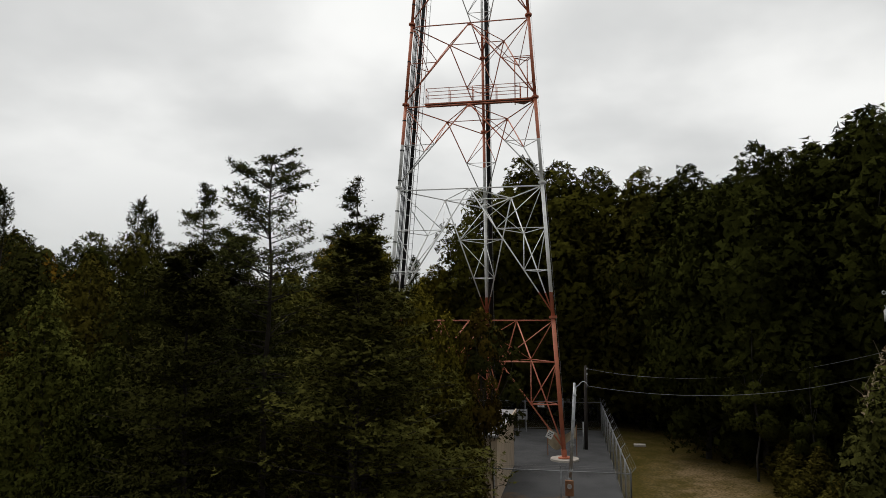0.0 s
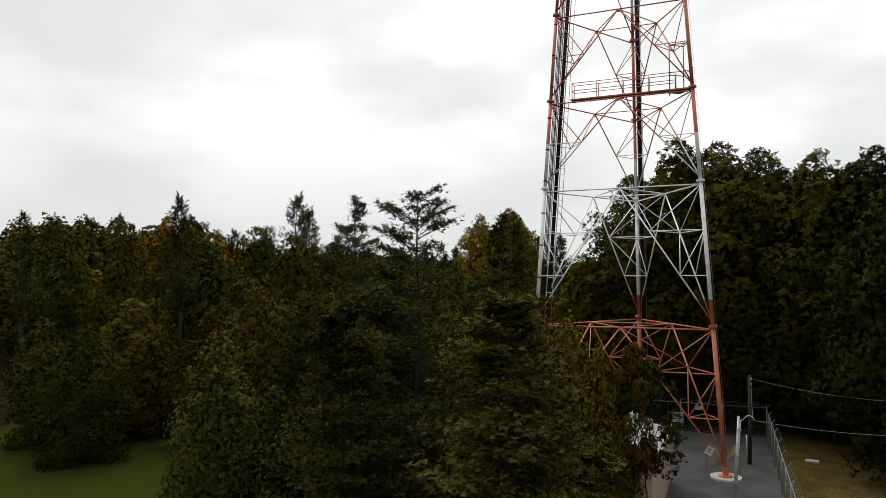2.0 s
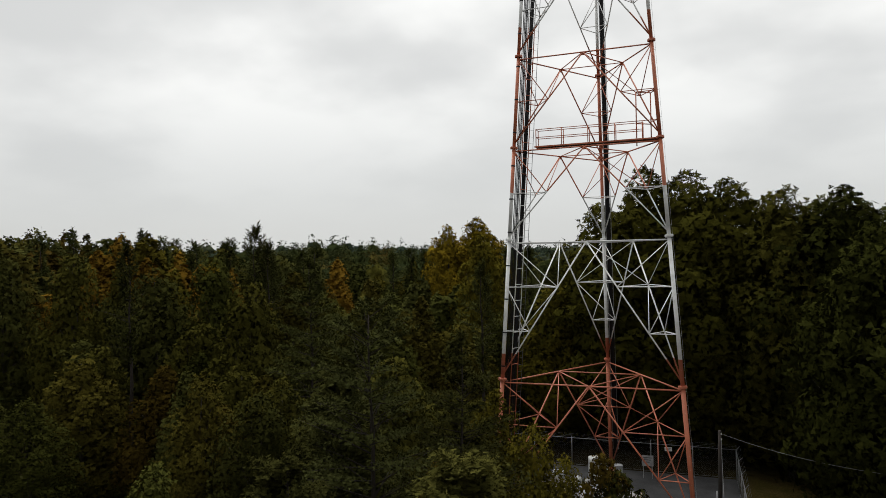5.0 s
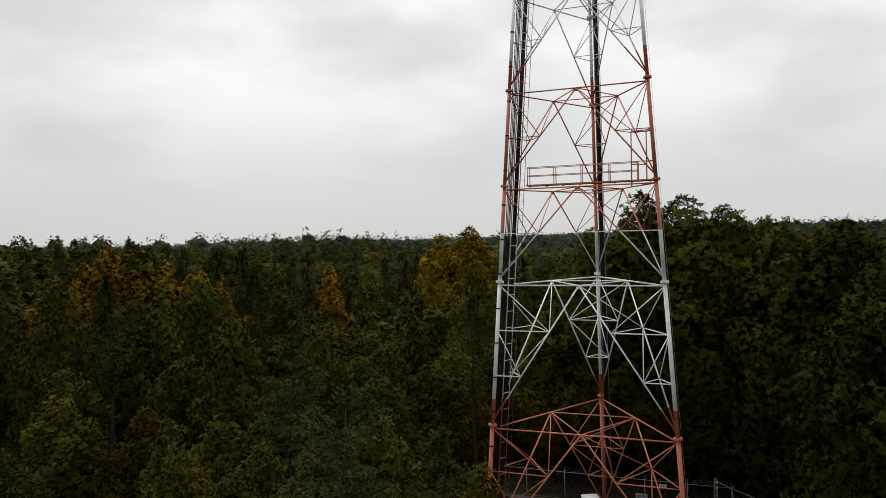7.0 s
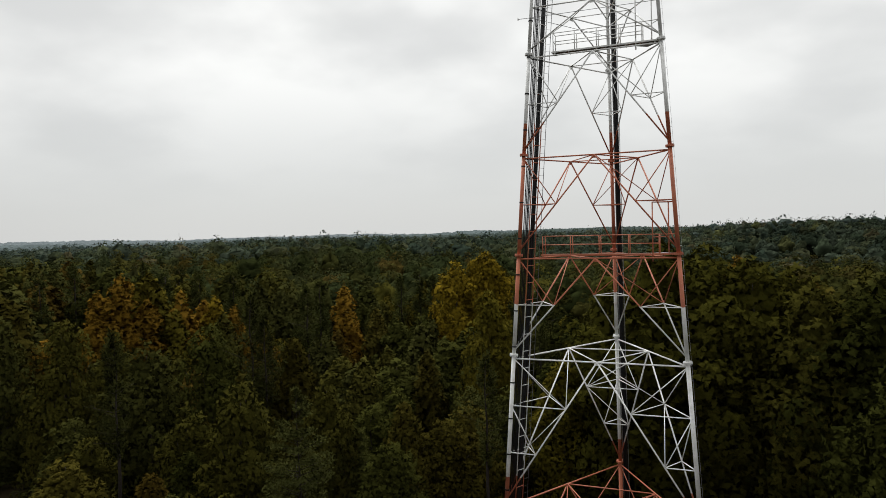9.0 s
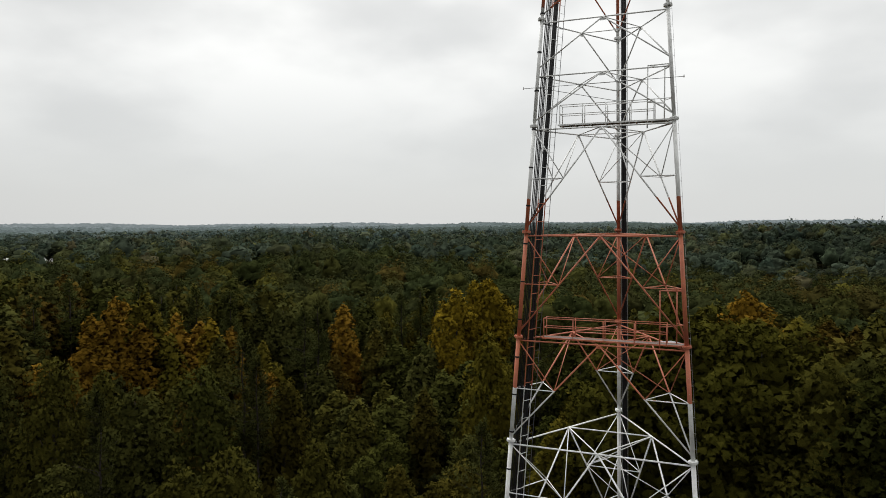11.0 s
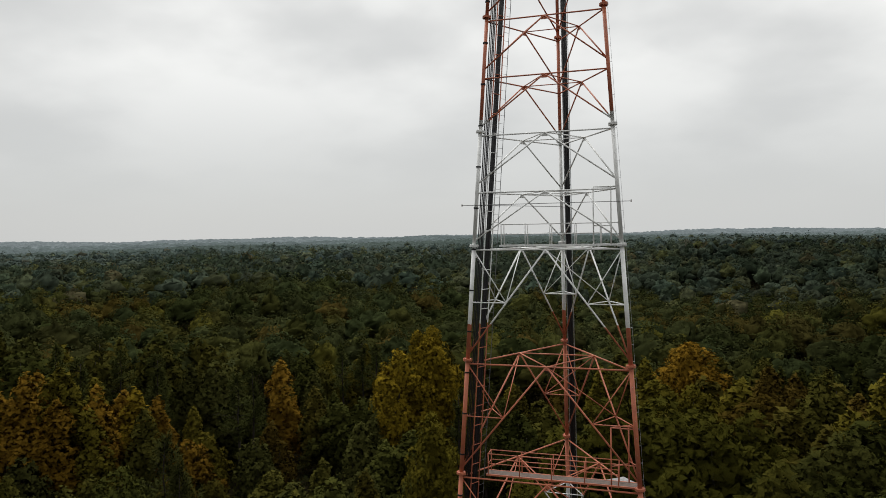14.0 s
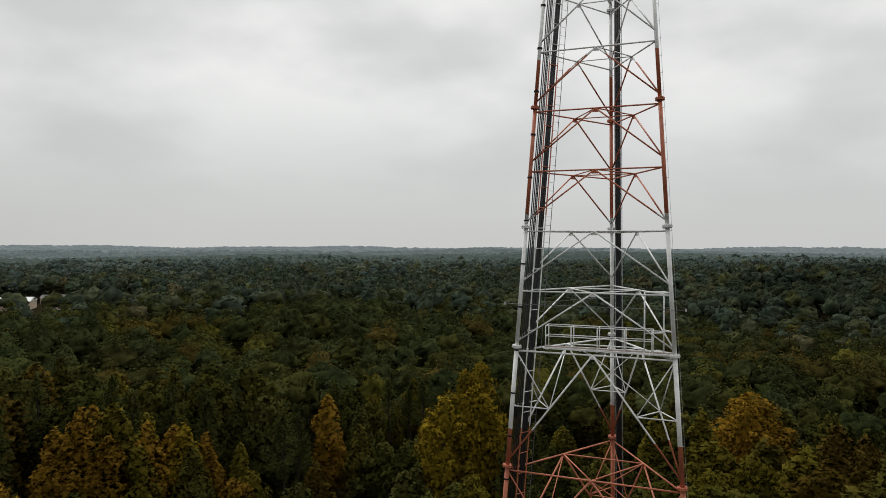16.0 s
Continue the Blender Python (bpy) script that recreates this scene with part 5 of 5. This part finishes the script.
while len(placed) < 345 and tries < 30000:
    tries += 1
    d, a = 30 + 112 * math.sqrt(random.random()), random.uniform(-0.98, 0.55)
    x, y = 6 + d * math.sin(a), -46 + d * math.cos(a)
    if clear(x, y) or any((x - px) ** 2 + (y - py) ** 2 < (1.9 + pr * 0.5) ** 2 for px, py, pr in placed):
        continue
    tone = DEEP if x > 22 and random.random() < 0.7 else random.choice(tints)
    for gx, gy, gr, gt in groves:
        if math.hypot(x - gx, y - gy) < gr and random.random() < 0.9:
            tone = gt
    if random.random() < 0.02:
        put("pine_tree", SLIM_PINE[len(placed) % 2], 18, x, y, canopy_height(x, y) + 1.0, 1.5, (1.0, 1.05, 1.0), SLIM_LABEL)
    elif random.random() < 0.25:
        put("broadleaf_tree", PLUME_BROAD[len(placed) % 3], 17, x, y, canopy_height(x, y) + 1.0, random.uniform(1.1, 1.4), tone)
    else:
        put("broadleaf_tree", (NEAR_BROAD if d < 78 else MID_BROAD)[len(placed) % (3 if d < 78 else 5)], 15, x, y, canopy_height(x, y), random.uniform(1.0, 1.4), tone)

WOOD_TONES = np.array([GREEN] * 7 + [DEEP] * 4 + [OLIVE] * 4 + [(0.85, 0.95, 1.0)] * 3 + [LIGHT, DULL, DULL, YELLOW, RUST, (1.0, 0.9, 0.85)])
FAR_GROVES = [(-154, 128, 13, (1.7, 1.15, 0.75)), (16, 170, 14, (1.4, 1.0, 0.75)), (-120, 110, 9, (1.35, 1.15, 0.8)), (40, 150, 12, (1.2, 0.92, 0.75)), (60, 190, 16, (1.05, 0.88, 0.7)), (70, 120, 12, (1.0, 0.85, 0.7))]


def woods(name, label, d0, d1, gap, puffs, n_leaf, leaf, mat, hmin=11, hmax=17, seed=5, a0=-1.0, a1=0.62, skip=False, wide=0.72, core=0.62, vary=1.0, thin=0.0, shell=None):
    """Woods in one mesh: many uneven crowns set close together on the land."""
    r = np.random.default_rng(seed)
    reach = d1 * 1.02
    gx, gy = np.meshgrid(np.arange(-reach, reach, gap), np.arange(-reach * 0.2, reach, gap * 0.87))
    gx = gx + (np.arange(gx.shape[0]) % 2)[:, None] * gap / 2
    x = 6 + gx.ravel() + r.uniform(-0.42, 0.42, gx.size) * gap
    y = -46 + gy.ravel() + r.uniform(-0.42, 0.42, gx.size) * gap
    d, a = np.hypot(x - 6, y + 46), np.arctan2(x - 6, y + 46)
    keep = (d > d0) & (d < d1) & (a > a0) & (a < a1)
    if thin:
        # mingles with the next belt of woods instead of ending on a line
        keep &= r.uniform(0, 1, d.size) < np.minimum((d - d0) / thin, (d1 - d) / thin) + 0.08
    # the clearing of the far settlement, open towards the tower
    for cx, cy, rx, ry in ((-335, 232, 85, 62), (-264, 154, 34, 28)):
        keep &= ((x - cx) / rx) ** 2 + ((y - cy) / ry) ** 2 > 1
    x, y = x[keep], y[keep]
    if skip:
        keep = np.array([not clear(px, py) and all((px - qx) ** 2 + (py - qy) ** 2 > (0.8 * qr) ** 2 for qx, qy, qr in placed) for px, py in zip(x, y)])
        x, y = x[keep], y[keep]
    m = len(x)
    z = ground_height(x, y)
    h = (hmin + hmax) / 2 + (hmax - hmin) / 2 * (0.65 * np.sin(x / 23 + 0.4 * np.sin(y / 31)) * np.cos(y / 27) + r.uniform(-0.8, 0.8, m))
    tone = WOOD_TONES[r.integers(0, len(WOOD_TONES), m)]
    tone = 1 + (tone - 1) * vary
    # most crowns past x = 18, beyond the grass, take a darker tone
    tone[(x > 18) & (r.uniform(0, 1, m) < 0.75)] *= 0.72
    for fx, fy, fr, ft in FAR_GROVES:
        inside = (np.hypot(x - fx, y - fy) < fr) & (r.uniform(0, 1, m) < 0.85)
        tone[inside] = ft
    tone = tone * r.uniform(0.76, 1.24, (m, 1))
    kinds, which = 7, r.integers(0, 7, m)
    h = h * r.uniform(0.84, 1.14, m)
    size, turn = r.uniform(0.62, 1.25, m) * gap * wide / 4.0, r.uniform(0, 6.28, m)
    vs, ts, ns, cs, base = [], [], [], [], 0
    for k in range(kinds):
        sel = np.where(which == k)[0]
        p, t, q, _ = crown_mesh(seed * 10 + k, 15.0, 4.0, 0.30, puffs, n_leaf, leaf * 4.0 / (gap * wide), (0.0, 0.1, 0.25, 0.0, 0.4, 0.0, 0.1)[k], (0.8, 0.85, 1.0, 0.75, 1.2, 0.8, 0.9)[k], 1.15, core, 0.45)
        if shell:
            lv, lt, lq = p, t, q
            p, t, q = crown_shell(seed * 10 + k, 15.0, 4.0, 0.25, *shell)
            t = np.concatenate([t, lt + len(p)])
            p, q = np.concatenate([p, lv]), np.concatenate([q, lq])
        c, s = np.cos(turn[sel])[:, None], np.sin(turn[sel])[:, None]
        w, up = size[sel][:, None], (h[sel] / 15)[:, None]
        vs.append(np.stack([x[sel][:, None] + (p[:, 0] * c - p[:, 1] * s) * w, y[sel][:, None] + (p[:, 0] * s + p[:, 1] * c) * w, z[sel][:, None] + p[:, 2] * up], -1).reshape(-1, 3))
        ns.append(np.stack([q[:, 0] * c - q[:, 1] * s, q[:, 0] * s + q[:, 1] * c, q[:, 2] + 0 * c], -1).reshape(-1, 3))
        ts.append((t[None] + (base + np.arange(len(sel)) * len(p))[:, None, None]).reshape(-1, 3))
        cs.append(np.repeat(tone[sel], len(p), 0))
        base += len(sel) * len(p)
    me = soup(name, np.concatenate(vs), np.concatenate(ts), mat, np.concatenate(ns), np.concatenate(cs))
    return tagged(new(name, me), label, "woods", kind="stuff")


woods("woods_middle", "mixed green and autumn woods behind the tower", 136, 345, 8.8, 46, 760, 0.34, LEAF_WOODS, hmin=12.0, hmax=18.4, seed=5, wide=0.62, core=0.0, shell=(34, 11, 18))
woods("woods_far", "dense mixed woods rolling away into the distance", 255, 760, 10.4, 26, 80, 0.68, LEAF_FAR_HAZED, hmin=15.5, hmax=22.0, seed=15, vary=0.85, thin=120.0, wide=0.60, core=0.0, shell=(24, 8, 12))
woods("woods_farther", "far woods beyond the nearer trees, bluish with painted haze", 520, 1180, 13.5, 16, 20, 1.1, LEAF_FARTHER_HAZED, hmin=16, hmax=23, seed=45, vary=0.6, thin=240.0, wide=0.60, core=0.0, shell=(18, 6, 9))
woods("woods_understory", "shrubs and saplings filling the woods, darkened as if in shade", 40, 150, 3.6, 10, 60, 0.5, LEAF_UNDER_SHADED, hmin=3.0, hmax=6.0, seed=25, skip=True, core=0.0)


def canopy_sheet(name, label, d0, d1, nr, mat, kind, seed):
    """The farthest woods: a rough closed canopy out to the horizon."""
    r = np.random.default_rng(seed)
    na = 620
    ang = np.linspace(-1.02, 0.66, na)
    rad = d0 * (d1 / d0) ** np.linspace(0, 1, nr)
    a, d = np.meshgrid(ang, rad)
    a = a + r.normal(0, 0.0006, a.shape)
    x, y = 6 + d * np.sin(a), -46 + d * np.cos(a)
    z = ground_height(x, y) + 15 * np.clip((d - d0) / 60, 0, 1) + r.uniform(-1, 1, x.shape) * (2.2 + d / 2000) * np.clip((d - d0) / 60, 0.1, 1)
    v = np.stack([x, y, z], -1).reshape(-1, 3)
    i = np.arange(nr - 1)[:, None] * na + np.arange(na - 1)[None]
    t = np.concatenate([np.stack([i, i + 1, i + na + 1], -1).reshape(-1, 3), np.stack([i, i + na + 1, i + na], -1).reshape(-1, 3)])
    tagged(new(name, soup(name, v, t, mat)), label, "woods", kind=kind)


canopy_sheet("woods_beyond", "unbroken distant woods on rolling land", 900, 1650, 50, LEAF_BEYOND_HAZED, "stuff", 3)
canopy_sheet("backdrop_ridge", "wooded ridges far off with haze painted in", 1450, 2700, 34, LEAF_RIDGE_HAZED, "structure", 4)
canopy_sheet("backdrop_horizon", "wooded horizon paled by painted mist", 2350, 4300, 28, LEAF_HORIZON_HAZED, "structure", 5)


def far_buildings():
    """A few low buildings with pale roofs in a far clearing."""
    for x, y, w, d, h, turn in ((-356, 218, 30, 14, 5, 38), (-335, 253, 10, 7, 3, 20), (-394, 281, 16, 9, 4, 35), (-322, 226, 9, 6, 3, 50), (-352, 262, 14, 8, 4, 30)):
        g0 = float(ground_height(x, y))
        ob = thing("far_building", "low distant building with a low-pitched roof", "building", (x, y, g0 - 0.3), "distant buildings")
        ob.rotation_euler[2] = radians(turn)
        part("wall", Geo().box((-w / 2, -d / 2, 0), (w / 2, d / 2, h)), M_WALL, ob)
        roof = Geo()
        roof.v += [Vector(p) for p in ((-w / 2 - 0.5, -d / 2 - 0.5, h), (w / 2 + 0.5, -d / 2 - 0.5, h), (w / 2 + 0.5, d / 2 + 0.5, h), (-w / 2 - 0.5, d / 2 + 0.5, h), (-w / 2 - 0.5, 0, h + 2.0), (w / 2 + 0.5, 0, h + 2.0))]
        roof.f += [(0, 1, 5, 4), (2, 3, 4, 5), (1, 2, 5), (3, 0, 4), (3, 2, 1, 0)]
        part("roof", roof, M_WHITEBOX if w > 25 else M_ROOF, ob, "pale metal roof" if w > 25 else "grey roof")
        for k in range(3):
            u = (k - 1) * w * 0.3
            part("window", Geo().box((u - 0.8, -d / 2 - 0.06, 1.2), (u + 0.8, -d / 2 + 0.05, 2.6)), M_INK, ob, "dark window")


far_buildings()
lot = Geo()
lot.v += [Vector((-298 + 17 * u - 10 * v, 192 + 13 * u + 9 * v, float(ground_height(-298 + 17 * u - 10 * v, 192 + 13 * u + 9 * v)) + 0.5)) for u, v in ((-1, -1), (1, -1), (1, 1), (-1, 1))]
lot.f += [(0, 1, 2, 3)]
tagged(new("pavement_lot", lot.mesh("pavement_lot", M_ROOF)), "pale concrete lot in a far clearing", "pavement", kind="structure")
